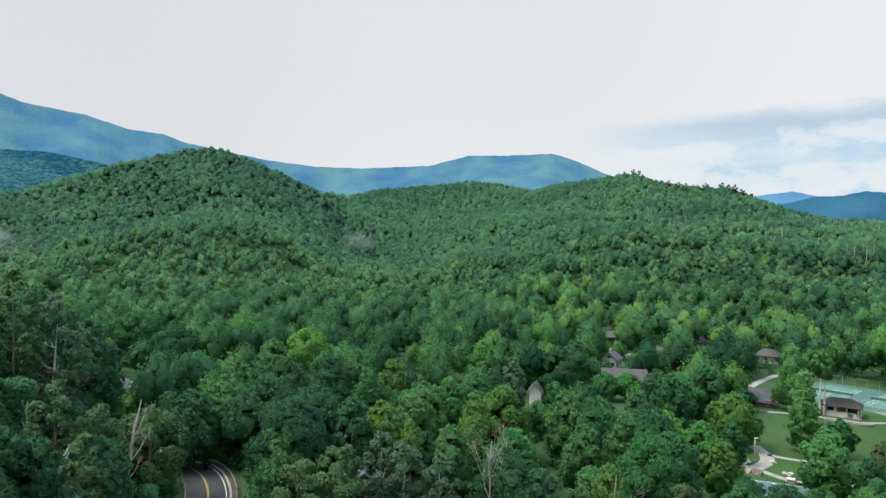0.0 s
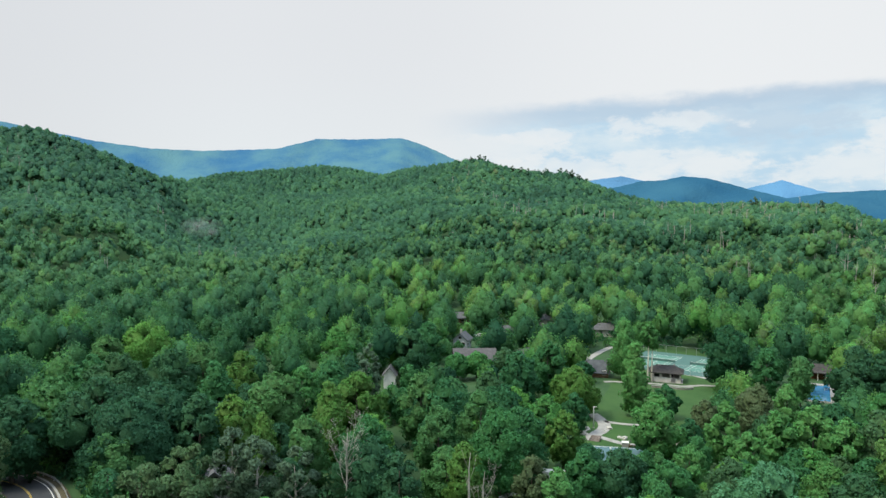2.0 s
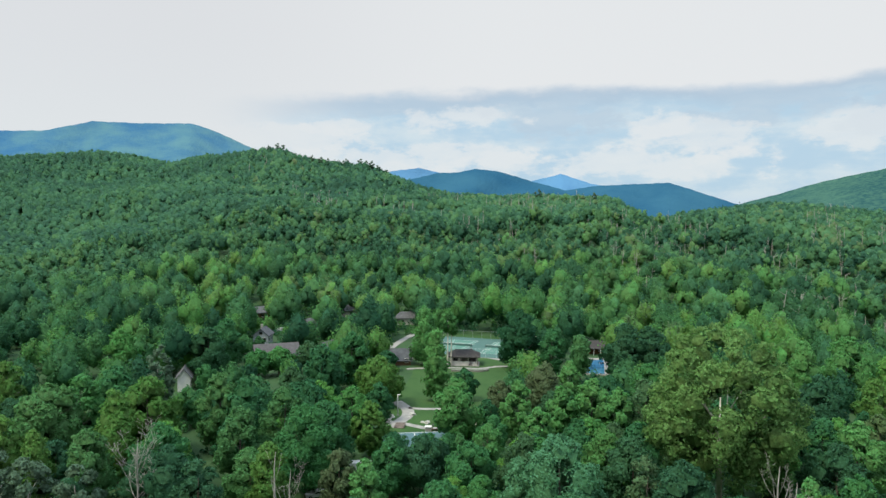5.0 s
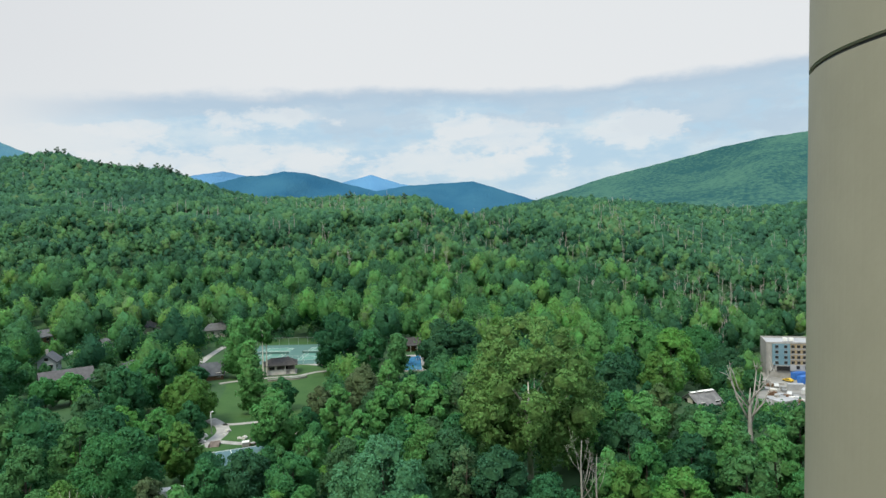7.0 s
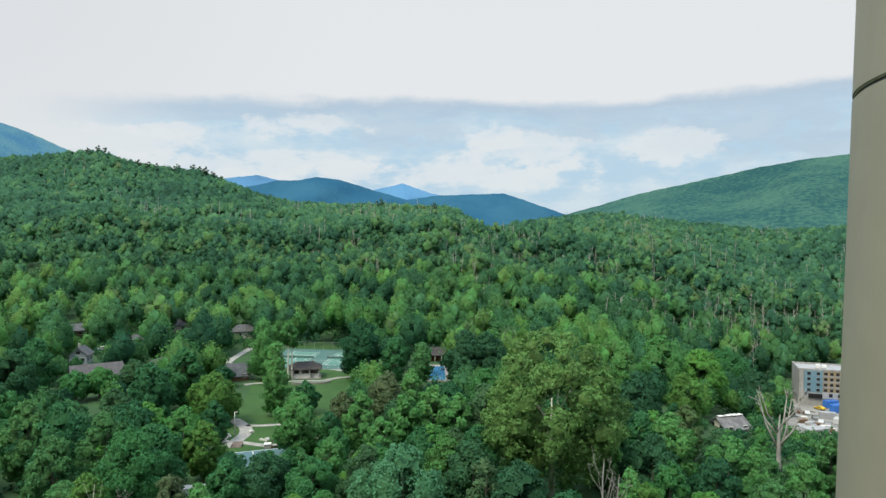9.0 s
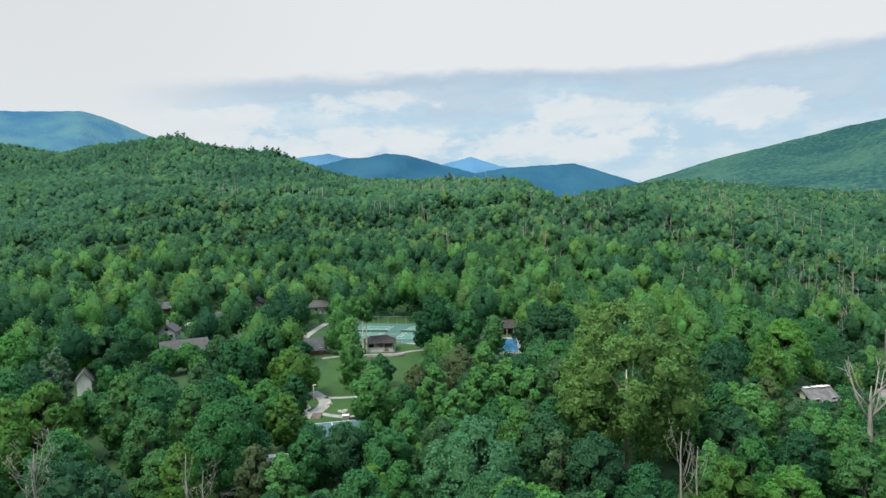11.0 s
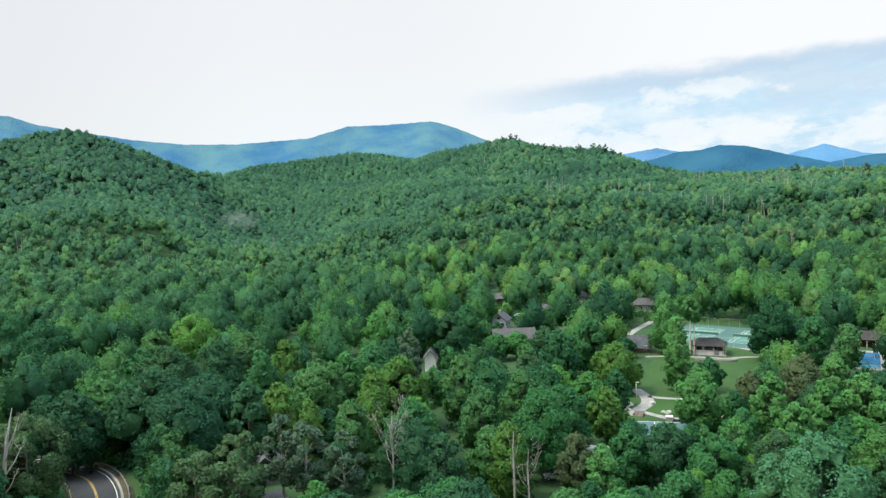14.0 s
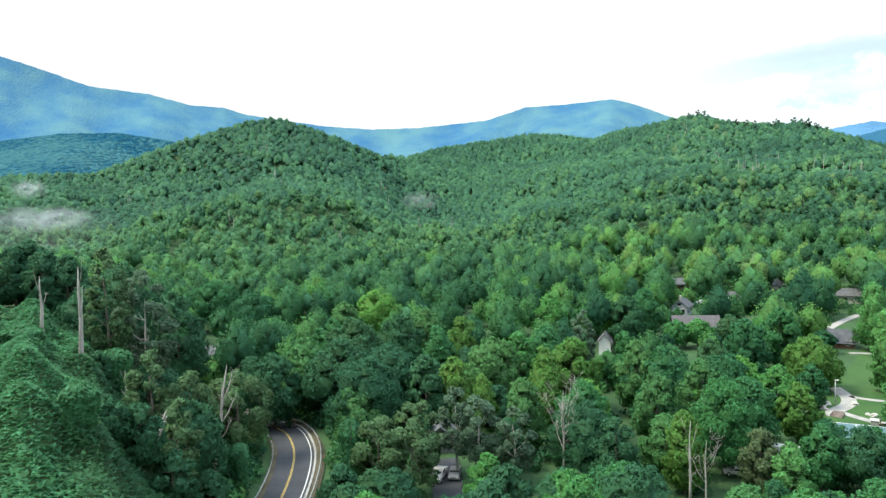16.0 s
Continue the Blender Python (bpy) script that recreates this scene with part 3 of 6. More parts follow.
def wood(name, places, tones, radii, heights, count, size, mat, label, seed=3, boughs=8, subs=4, base=0.2, bulge=(0.42, 0.58), widest=0.4, grit=0.25, core=0.0, fill=0.95, own=0.45, up=0.16, deep=2.5):
    """A stand of trees too many to tell apart, joined into one mesh."""
    r = np.random.default_rng(seed)
    # shapes are made for a crown of unit radius, then scaled; clump size is kept
    kinds = [crown(r, 1.0, 1.6, 0.0, count, 1.0, boughs, subs, bulge=bulge, widest=widest + r.uniform(-0.08, 0.08), grit=grit, core=core, fill=fill, own=own, up=up) for _ in range(24)]
    V, N, T, tr, o = [], [], [], [], 0
    for (x, y, z), t, R, H in zip(places, tones, radii, heights):
        lf = kinds[r.integers(24)]
        a = r.uniform(0, 2 * np.pi)
        rot = np.array([[math.cos(a), -math.sin(a), 0], [math.sin(a), math.cos(a), 0], [0, 0, 1]])
        b = max(H * base, H - deep * R)
        k, grow, at = len(lf.core), np.array([R, R, (H - b) / 1.6]), np.array([x, y, z + b])
        V += [(lf.core * grow) @ rot.T + at, ((lf.mid * grow + lf.off * size) @ rot.T + at).reshape(-1, 3)]
        N += [lf.core_n @ rot.T, np.repeat(lf.card_n @ rot.T, 3, axis=0)]
        # lower tone on the inner masses paints the shade inside each crown
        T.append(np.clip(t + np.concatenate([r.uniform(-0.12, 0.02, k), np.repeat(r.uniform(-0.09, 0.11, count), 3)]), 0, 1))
        tr += [lf.tris + o, np.arange(count * 3).reshape(-1, 3) + o + k]
        o += k + count * 3
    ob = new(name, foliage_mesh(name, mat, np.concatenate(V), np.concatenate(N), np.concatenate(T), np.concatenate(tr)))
    return tagged(ob, label, "trees", kind="stuff")


def scatter(r, d0, d1, az0, az1, cell):
    """Jittered plan grid cells inside a sector."""
    g = np.arange(-d1, d1, cell)
    X, Y = np.meshgrid(g, g)
    X = X.ravel() + r.uniform(-0.42, 0.42, X.size) * cell
    Y = Y.ravel() + r.uniform(-0.42, 0.42, Y.size) * cell
    d = np.hypot(X, Y)
    az = np.degrees(np.arctan2(X, Y))
    k = (d > d0) & (d <= d1) & (az > az0) & (az < az1)
    return X[k], Y[k]


def in_poly(x, y, poly):
    inside = np.zeros(len(x), bool)
    n = len(poly)
    for i in range(n):
        (x1, y1), (x2, y2) = poly[i], poly[(i + 1) % n]
        c = ((y1 > y) != (y2 > y)) & (x < (x2 - x1) * (y - y1) / (y2 - y1 + 1e-9) + x1)
        inside ^= c
    return inside


# clearings, by bearing and distance
def area(*rows):
    return [polar(a, d) for a, d in rows]


def lane(az, d0, d1, half):
    """A gap in the trees along a line of sight."""
    c, n = np.array(polar(az, 1.0)), np.array(polar(az + 90, 1.0))
    return [tuple(c * d0 - n * half), tuple(c * d0 + n * half), tuple(c * d1 + n * half), tuple(c * d1 - n * half)]


PARK = area((23.6, 152), (29.5, 148), (32.0, 158), (33.4, 186), (34.6, 205), (36.6, 222), (36.0, 262), (34.0, 282), (29.8, 290), (28.2, 288), (28.0, 250), (26.4, 232), (26.0, 212), (25.0, 190), (23.8, 172))
ROAD_GAP = area((-14.9, 136), (-15.0, 122), (-15.6, 60), (-22.6, 60), (-21.6, 118), (-21.0, 136), (-24, 150), (-24, 162), (-18, 157))
CLEAR = [PARK, ROAD_GAP, area((40.5, 214), (42.0, 214), (42.2, 262), (40.2, 262)), area((24.2, 222), (26.2, 222), (26.9, 300), (24.4, 300)),
         area((63.0, 192), (66.0, 185), (67.4, 196), (67.6, 230), (63.0, 215)), area((68.2, 206), (80.0, 172), (82.0, 420), (67.6, 380), (68.0, 290)),
         lane(-5.6, 84, 136, 3.4), lane(8.0, 196, 212, 4.0), lane(13.9, 264, 284, 5.0), lane(14.9, 232, 250, 6.0), lane(19.1, 242, 262, 4.0),
         lane(13.4, 322, 345, 5), lane(20.7, 322, 345, 5), lane(17.9, 304, 318, 3), lane(15.4, 298, 306, 3), lane(25.3, 308, 326, 5), lane(-24.9, 200, 216, 5.0), lane(21.4, 124, 137, 3.0), lane(18.4, 112, 128, 3.0), lane(-7.5, 322, 334, 2.5), lane(-38.5, 60, 112, 9)]

# what stays in sight over the nearer trees: bearing, half width in degrees, distance, height
SIGHTS = [(8.0, 0.6, 207, 0.8), (14.1, 0.9, 270, 3.6), (15.0, 1.8, 240, 4.2), (19.1, 0.6, 250, 1.0), (25.0, 1.0, 232, 2.6), (25.6, 1.2, 272, 0.4), (25.2, 2.0, 158, 0.0), (28.0, 1.6, 157, 0.0), (28.6, 1.8, 196, 0.0),
          (31.4, 1.8, 205, 0.0), (31.2, 3.0, 224, 0.2), (41.15, 0.55, 224, 0.0), (41.0, 0.6, 252, 0.6), (64.3, 1.4, 192, ground(*polar(64.2, 197)) + 1.6)]
SIGHTS += [(13.6, 0.5, 332, 3.4), (21.0, 0.5, 332, 3.4), (25.2, 0.4, 314, 5.2), (17.9, 0.3, 309, 2.4), (15.4, 0.3, 300, 1.0)]
SIGHTS += [(-6.2, 0.6, 127, 3.0), (-5.6, 0.9, 106, 0.4), (21.3, 0.5, 129, 1.5), (18.2, 0.5, 119, 0.6), (4.6, 1.4, 112, 3.0), (14.6, 0.5, 105, 3.0), (15.8, 0.6, 101, 3.0), (54.9, 1.1, 105, 5.0), (67.0, 1.7, 148, 6.0), (50.6, 4.6, 122, 8.0),
           (70.2, 1.9, 215, -20.0), (70.0, 1.7, 340, -24.0), (-24.9, 0.7, 207, 5.0), (-7.5, 0.25, 328, 6.0), (-20.0, 2.0, 126, 2.0)]


def free(x, y):
    k = np.ones(len(x), bool)
    for p in CLEAR:
        k &= ~in_poly(x, y, p)
    return k


def headroom(x, y, crowns):
    """Greatest height of the top of a tree at (x, y) that leaves the marked things behind it in sight."""
    az, d = math.degrees(math.atan2(x, y)), math.hypot(x, y)
    top = 999.0
    for a, w, dist, z in crowns:
        reach = w + math.degrees(3.0 / d)
        if d < dist - 1 and abs(az - a) < reach:
            top = min(top, EYE + (z - EYE) * d / dist)
    return top


# trees that stand out: bearing, distance, crown radius, height
POPLARS = [(29.7, 149, 4.9, 14.5), (34.8, 148, 3.6, 14), (38.4, 150, 3.8, 13), (40.8, 153, 4.8, 14), (42.9, 150, 3.5, 13), (36.4, 142, 3.6, 10), (32.3, 130, 3.3, 10), (22.0, 108, 3.3, 11), (39.0, 176, 3.7, 13), (28.0, 182, 3.4, 20), (27.1, 227, 4.6, 20), (59.0, 220, 7.2, 21),
           (56.2, 203, 4.0, 18), (59.8, 137, 4.9, 14), (64.1, 123, 4.4, 15), (65.8, 124, 2.6, 13), (69.3, 124, 3.7, 13), (56.8, 107, 2.4, 13)]
MAPLES = [(67.2, 112, 4.3, 12), (71.0, 141, 3.3, 12), (-13.7, 130, 3.0, 13), (-17.0, 157, 6.4, 18), (-8.1, 139, 2.6, 9), (-12.8, 128, 4.3, 12), (-1.3, 152, 7.0, 17), (-6.9, 199, 5.3, 17), (-13.7, 220, 5.4, 17), (1.1, 124, 3.9, 15), (10.6, 148, 4.6, 17),
          (12.0, 129, 4.4, 15), (15.5, 133, 4.5, 17)]
YELLOWS = [(-2.3, 127, 2.7, 15), (-4.6, 141, 4.4, 15), (-3.9, 181, 4.5, 17), (5.3, 149, 6.6, 17), (3.0, 140, 3.5, 17), (3.2, 136, 2.9, 14), (14.2, 110, 3.0, 14), (23.3, 178, 6.2, 13.5), (22.5, 139, 3.5, 12), (48.3, 219, 5.4, 17), (60.8, 179, 4.5, 15), (58.0, 98, 3.8, 14)]
GREENS_MID = [(-5.9, 168, 4.2, 17), (-9.2, 187, 7.0, 17), (-11.0, 239, 7.9, 18), (-12.9, 175, 8.2, 19), (0.9, 158, 4.6, 17), (3.1, 163, 4.8, 17), (3.6, 219, 5.4, 17), (17.2, 120, 5.6, 17), (12.5, 145, 3.6, 17), (9.8, 212, 6.1, 17), (11.2, 230, 5.7, 17),
              (30.8, 116, 5.0, 11), (24.0, 118, 3.5, 11), (34.8, 224, 6.6, 20), (37.6, 216, 4.3, 15), (21.1, 195, 5.6, 17), (18.7, 177, 5.1, 17)]
GREENS_FAR = [(30.4, 182.5, 3.0, 9), (13.6, 216, 4.2, 9), (15.2, 218, 4.4, 9), (17.6, 222, 4.0, 10), (6.3, 196, 2.6, 8), (9.6, 198, 3.0, 9), (23.9, 218, 3.2, 7), (62.0, 226, 7.8, 20), (64.0, 330, 9.5, 22), (63.2, 116, 3.9, 13), (59.8, 111, 3.3, 13), (62.7, 103, 4.0, 12), (39.9, 206, 3.3, 15), (-23.9, 271, 9.5, 20), (-20.8, 241, 9.0, 19), (-14.5, 180, 6.0, 18)]
DEEPS = [(-14.1, 148, 8.2, 19), (-10.1, 144, 8.0, 18), (-7.2, 136, 4.6, 17), (6.7, 109, 3.7, 15), (8.8, 105, 3.6, 14), (27.0, 120, 4.9, 11), (43.5, 204, 6.4, 19), (45.4, 207, 5.6, 18), (57.3, 166, 5.5, 16), (58.5, 122, 5.1, 14), (47.8, 101, 4.7, 15),
         (-27.0, 150, 6.0, 23), (-12.0, 133, 7.4, 18), (-19.8, 148, 6.0, 17), (-27.1, 100, 5.4, 13), (66.0, 300, 7.0, 19), (-33.0, 134, 5.0, 12), (-30.4, 86, 3.0, 8), (-28.2, 84, 2.8, 8), (-25.4, 92, 3.2, 9), (-32.4, 84, 2.4, 5), (-30.5, 142, 5.0, 21)]
OLIVES = [(-8.0, 115, 4.7, 14), (-11.5, 108, 4.8, 14), (45.0, 104, 3.1, 14), (-22.8, 130, 6.4, 17), (-8.6, 106, 4.6, 13), (-29.2, 100, 3.4, 15), (-27.6, 92, 3.0, 14), (-26.4, 112, 4.0, 16), (-31.8, 118, 3.6, 22)]
GREYS = [(-4.7, 113, 3.4, 16.5), (-2.8, 112, 4.3, 15), (0.4, 109, 3.5, 14), (6.2, 168, 3.2, 20), (-29.4, 123, 4.6, 24)]
BROWNS = [(33.4, 170, 3.2, 9), (19.9, 111, 3.0, 12), (36.9, 169, 5.2, 14)]
COOLS = [(38.2, 101, 6.8, 17), (34.8, 100, 2.6, 14)]
STANDS = [(POPLARS, "LEAF_FRESH", 0.36, 0.05, "upright fresh-green tulip poplar in full leaf"), (MAPLES, "LEAF_MAPLE", 0.45, 0.10, "rounded fresh-green maple rising out of the wood"), (YELLOWS, "LEAF_YELLOW", 0.45, 0.10, "bright yellow-green broadleaf tree among darker ones"),
          (GREENS_MID, "LEAF", 0.42, 0.10, "large rounded green broadleaf tree in the wood"), (GREENS_FAR, "LEAF", 0.50, 0.18, "broad domed green tree standing on the valley floor"), (DEEPS, "LEAF_DEEP", 0.45, 0.10, "dark green broad-crowned tree with deep shade"),
          (OLIVES, "LEAF_OLIVE", 0.45, 0.22, "olive-green tree with an open tufted crown"), (GREYS, "LEAF_GREY", 0.45, 0.25, "grey-green thin-crowned tree with visible limbs"), (BROWNS, "LEAF_BROWN", 0.42, 0.10, "brownish tree turning early to autumn colour"), (COOLS, "LEAF_COOL", 0.45, 0.10, "broad bright cool-green tree with large leaves")]
ALL_MARKED = [row for stand in STANDS for row in stand[0]]
SPOTS = [(*polar(a, d), r * 1.05) for a, d, r, h in ALL_MARKED] + [(*polar(50.5, 122), 10.0), (*polar(4.4, 112), 4.0), (*polar(14.5, 108), 3.0), (*polar(15.6, 108), 3.0), (*polar(67.6, 148), 3.0), (*polar(54.9, 104), 3.0)]
KEEP = SIGHTS + [(a, math.degrees(0.8 * r / d), d, ground(*polar(a, d)) + 0.5 * h) for a, d, r, h in ALL_MARKED]


def open_places(r, d0, d1, az0, az1, cell):
    """Places for trees between the marked ones."""
    x, y = scatter(r, d0, d1, az0, az1, cell)
    k = free(x, y)
    for a, b, c in SPOTS:
        k &= (x - a) ** 2 + (y - b) ** 2 > (c + 1.5) ** 2
    return x[k], y[k]


def plant_woods():
    r = np.random.default_rng(21)
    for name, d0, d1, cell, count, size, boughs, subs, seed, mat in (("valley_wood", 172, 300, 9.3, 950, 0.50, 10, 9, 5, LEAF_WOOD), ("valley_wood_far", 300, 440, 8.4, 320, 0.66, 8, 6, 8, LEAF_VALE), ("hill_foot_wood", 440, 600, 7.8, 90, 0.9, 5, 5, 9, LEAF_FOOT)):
        x, y = open_places(r, d0, d1, -43, 82, cell)
        # clumps and hollows: the wood is uneven in height and has gaps
        swell = np.sin(x / 17 + 2.0 * np.sin(y / 29)) * np.sin(y / 19 + 1.5 * np.sin(x / 37))
        k = r.uniform(0, 1, len(x)) > (0.13 if d1 < 450 else 0.02) + (0.34 if d1 < 450 else 0.10) * np.clip(-swell, 0, 1)
        x, y, swell = x[k], y[k], swell[k]
        z = land(x, y)
        n = len(x)
        R = (3.1 + 3.3 * r.beta(1.2, 1.9, n)) * (1 + 0.12 * swell) * (1.0 if d1 < 450 else 0.95)
        H = R * r.uniform(1.5, 2.4, n) + r.uniform(3.5, 9.0, n) + 2.5 * swell
        room = np.array([headroom(a, b, KEEP) for a, b in zip(x, y)]) - z
        fit = np.minimum(H, room)
        k = fit > 0.45 * H
        R = R * np.clip(fit / H, 0.6, 1)
        t = np.clip(r.beta(1.1, 1.3, n) + 0.12 * np.sin(x / 40) * np.cos(y / 55), 0, 1)
        north = np.interp(np.degrees(np.arctan2(x, y)), (2, 14), (1.0, 0.0))
        t = t * (1 - 0.25 * north) + 0.04 * north if d1 < 450 else t * (1 - 0.4 * north) + 0.28 * north        # shaded valley to the north and the sunlit belt behind it, painted as leaf tone
        wood(name, np.stack([x, y, z], 1)[k], t[k], R[k], fit[k], count, size, mat, "dense green broadleaf wood on the valley floor", seed=seed, boughs=boughs, subs=subs, base=0.12, own=0.5, up=0.1 if d1 < 450 else 0.5, grit=0.2, deep=2.5 if d1 < 450 else 2.1)
    for name, d0, d1, cell, count, size, boughs, seed in (("hill_wood", 600, 780, 6.9, 30, 1.05, 4, 6), ("ridge_wood", 780, 1290, 7.6, 22, 1.3, 4, 7)):
        x, y = scatter(r, d0, d1, -43, 81, cell)
        d, az = np.hypot(x, y), np.degrees(np.arctan2(x, y))
        k = d < np.interp(az, RIDGE[:, 0], RIDGE[:, 1]) + 25
        x, y, d, az = x[k], y[k], d[k], az[k]
        n = len(x)
        R = 4.3 + 3.4 * r.beta(1.3, 2.0, n)
        H = R * r.uniform(0.85, 1.05, n) + r.uniform(3.2, 5.4, n)
        t = np.clip(r.beta(1.7, 2.1, n) + 0.22 * np.sin(x / 75 + np.sin(y / 50)) * np.cos(y / 60) + 0.10 * np.sin(x / 23) * np.sin(y / 27), 0, 1)
        t = np.where(az < 12, t * 0.72, t)       # cloud shade over the western hill, painted as a lower leaf tone
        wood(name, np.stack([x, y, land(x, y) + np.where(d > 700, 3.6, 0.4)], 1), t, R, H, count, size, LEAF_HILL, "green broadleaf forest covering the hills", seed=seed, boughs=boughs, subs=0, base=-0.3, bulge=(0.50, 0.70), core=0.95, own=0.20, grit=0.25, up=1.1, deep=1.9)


plant_woods()


def pale_trees():
    """A patch of trees with pale dry leaves high on the western hill."""
    r = np.random.default_rng(91)
    x, y = sector(91, 26, -22.8, -18.6, 700, 765)
    R = r.uniform(3.5, 5.5, 26)
    wood("pale_trees", np.stack([x, y, land(x, y) + 2.0], 1), r.uniform(0, 1, 26), R, R * 1.0 + 3, 60, 1.2, LEAF_PALE, "pale dry-leaved trees on the wooded hill", seed=92, boughs=5, subs=0, bulge=(0.5, 0.7), core=0.9)


def shrubs(name, x, y, seed, label, tall=1.0):
    r = np.random.default_rng(seed)
    k = ~in_poly(x, y, PARK)
    x, y = x[k], y[k]
    n = len(x)
    wood(name, np.stack([x, y, land(x, y)], 1), r.uniform(0, 0.75, n), r.uniform(1.4, 2.6, n), r.uniform(2.2, 4.6, n) * tall, 110, 0.5, LEAF_WOOD, label, seed=seed, boughs=5, subs=0, base=0.0, bulge=(0.4, 0.6))


def sector(seed, n, a0, a1, d0, d1):
    r = np.random.default_rng(seed)
    a, d = np.radians(r.uniform(a0, a1, n)), np.sqrt(r.uniform(d0 ** 2, d1 ** 2, n))
    return d * np.sin(a), d * np.cos(a)


def undergrowth():
    r = np.random.default_rng(52)
    x, y = scatter(r, 66, 190, -22, 66, 6.2)
    keep = free(x, y)
    return x[keep], y[keep]


pale_trees()
shrubs("undergrowth", *undergrowth(), 33, "low green saplings and shrubs under the trees", 0.7)
shrubs("wood_edge", *sector(9, 210, 21.5, 45, 286, 335), 34, "bushes and young trees along the wood edge behind the courts", 1.3)
def garden_shrubs():
    x, y = sector(17, 420, 11.0, 24.5, 222, 350)
    keep = ~in_poly(x, y, PARK)
    for a, d, c in ((14.0, 273, 6.0), (15.0, 241, 8.5), (19.15, 251, 5.0), (13.4, 336, 7.0), (20.7, 336, 8.0)):
        hx, hy = polar(a, d)
        keep &= np.hypot(x - hx, y - hy) > c
    return x[keep], y[keep]


shrubs("garden_shrubs", *garden_shrubs(), 35, "shrubs and saplings round the houses in the wood", 1.0)
shrubs("yard_scrub", *sector(3, 150, 65.6, 67.8, 190, 330), 31, "green scrub and saplings on the bank beside the yard")
shrubs("yard_hedge", *sector(4, 110, 66.0, 74, 142, 196), 32, "low green bushes below the building yard", 0.9)


def plant_near():
    kinds = []
    for i in range(18):
        r = random.Random(40 + i)
        R = r.uniform(4.0, 6.2)
        H = R * r.uniform(2.1, 3.0) + 3
        fine = i < 8 or i > 15
        kinds.append((make_tree("broadleaf_tree", 100 + i, R, H, H * r.uniform(0.03, 0.1), LEAF_DEEP if i > 15 else LEAF, count=6800 if fine else 3400, size=0.37 if fine else 0.53, boughs=17, subs=13, girth=0.20 + 0.025 * R, widest=r.uniform(0.34, 0.5)), R, H))
    for root, *_ in kinds:
        tagged(root, "tall green broadleaf tree in full summer leaf", "tree", "trees of the near wood")
    leaves = {"LEAF": LEAF, "LEAF_FRESH": LEAF_FRESH, "LEAF_MAPLE": LEAF_MAPLE, "LEAF_YELLOW": LEAF_YELLOW, "LEAF_DEEP": LEAF_DEEP, "LEAF_OLIVE": LEAF_OLIVE, "LEAF_GREY": LEAF_GREY, "LEAF_BROWN": LEAF_BROWN, "LEAF_COOL": LEAF_COOL}
    for rows, leaf, widest, bare, label in STANDS:
        for a, d, R, H in rows:
            px, py = polar(a, d)
            near = d < 135
            size = 0.36 if near else 0.53
            thin = leaf in ("LEAF_OLIVE", "LEAF_GREY")
            count = int(np.clip(R * (H + R) * (62 if near else 30) * (0.75 if thin else 1.0), 2000, 12000))
            one = make_tree("broadleaf_tree", int(abs(a) * 10 + d), R, H, H * bare, leaves[leaf], count=count, size=size, boughs=int(np.clip(3 + 2.6 * H / R + 0.9 * R, 12, 26)), subs=13, girth=0.2 + 0.03 * R, widest=widest,
                            bulge=(0.28, 0.42) if thin else (0.55, 0.72) if H > 4 * R else (0.38, 0.54), fill=0.66 if thin else 0.92, limbs=9 if thin else 5, bark=PALE if leaf == "LEAF_GREY" else BARK)
            one.matrix_basis = pose(px, py, ground(px, py) - 0.1)
            tagged(one, label, "tree", "trees of the near wood")
    for a, d, H in ((29.0, 224, 19.5), (29.3, 225.5, 18.0)):
        one = make_tree("pine_tree", int(d), 2.6, H, H * 0.58, LEAF_FRESH, count=900, size=0.5, boughs=9, subs=6, girth=0.3, bark=SYC_BARK, limbs=3, widest=0.5)
        one.matrix_basis = pose(*polar(a, d), 0.0)
        tagged(one, "tall thin tree with a pale bare trunk beside the pavilion", "tree", "trees of the near wood")
    r = np.random.default_rng(33)
    x, y = open_places(r, 62, 172, -46, 80, 9.0)
    z = land(x, y)
    used = set()
    for i in range(len(x)):
        az, d = math.degrees(math.atan2(x[i], y[i])), math.hypot(x[i], y[i])
        j = int(r.integers(8)) + (8 if d > 128 else 0)
        if az < -13 and r.uniform() < 0.85:
            j = 16 + int(r.integers(2))        # dark growth on the bank by the road
        elif az < 13 and i % 5 < 2:
            j = 16 + i % 2                     # darker trees mixed into the wood to the north
        s = r.uniform(0.78, 1.12)
        # the wood thins out down the slope below the viewpoint
        cap = np.interp(az, (-50, -33, -24, -14, 40, 80), (-11, -10, -13.5, -14, -14.5, -14.5))
        room = min(headroom(x[i], y[i], KEEP), EYE + d * math.tan(radians(cap)) if d < 145 else 999) - z[i]
        s = min(s, room / kinds[j][2])
        if s < 0.38:
            continue
        m = pose(x[i], y[i], z[i] - 0.1, 0, 0, r.uniform(0, 360)) @ Matrix.Diagonal((s, s, s * r.uniform(0.92, 1.0), 1))
        if j not in used:
            kinds[j][0].matrix_basis = m
            used.add(j)
        else:
            o = copy_thing(kinds[j][0], Matrix())
            o.matrix_basis = m


plant_near()

# ---- tall round column beside the viewpoint ----
COL_X, COL_Y, COL_R, TAPER = 3.12, 0.85, 0.97, 0.018


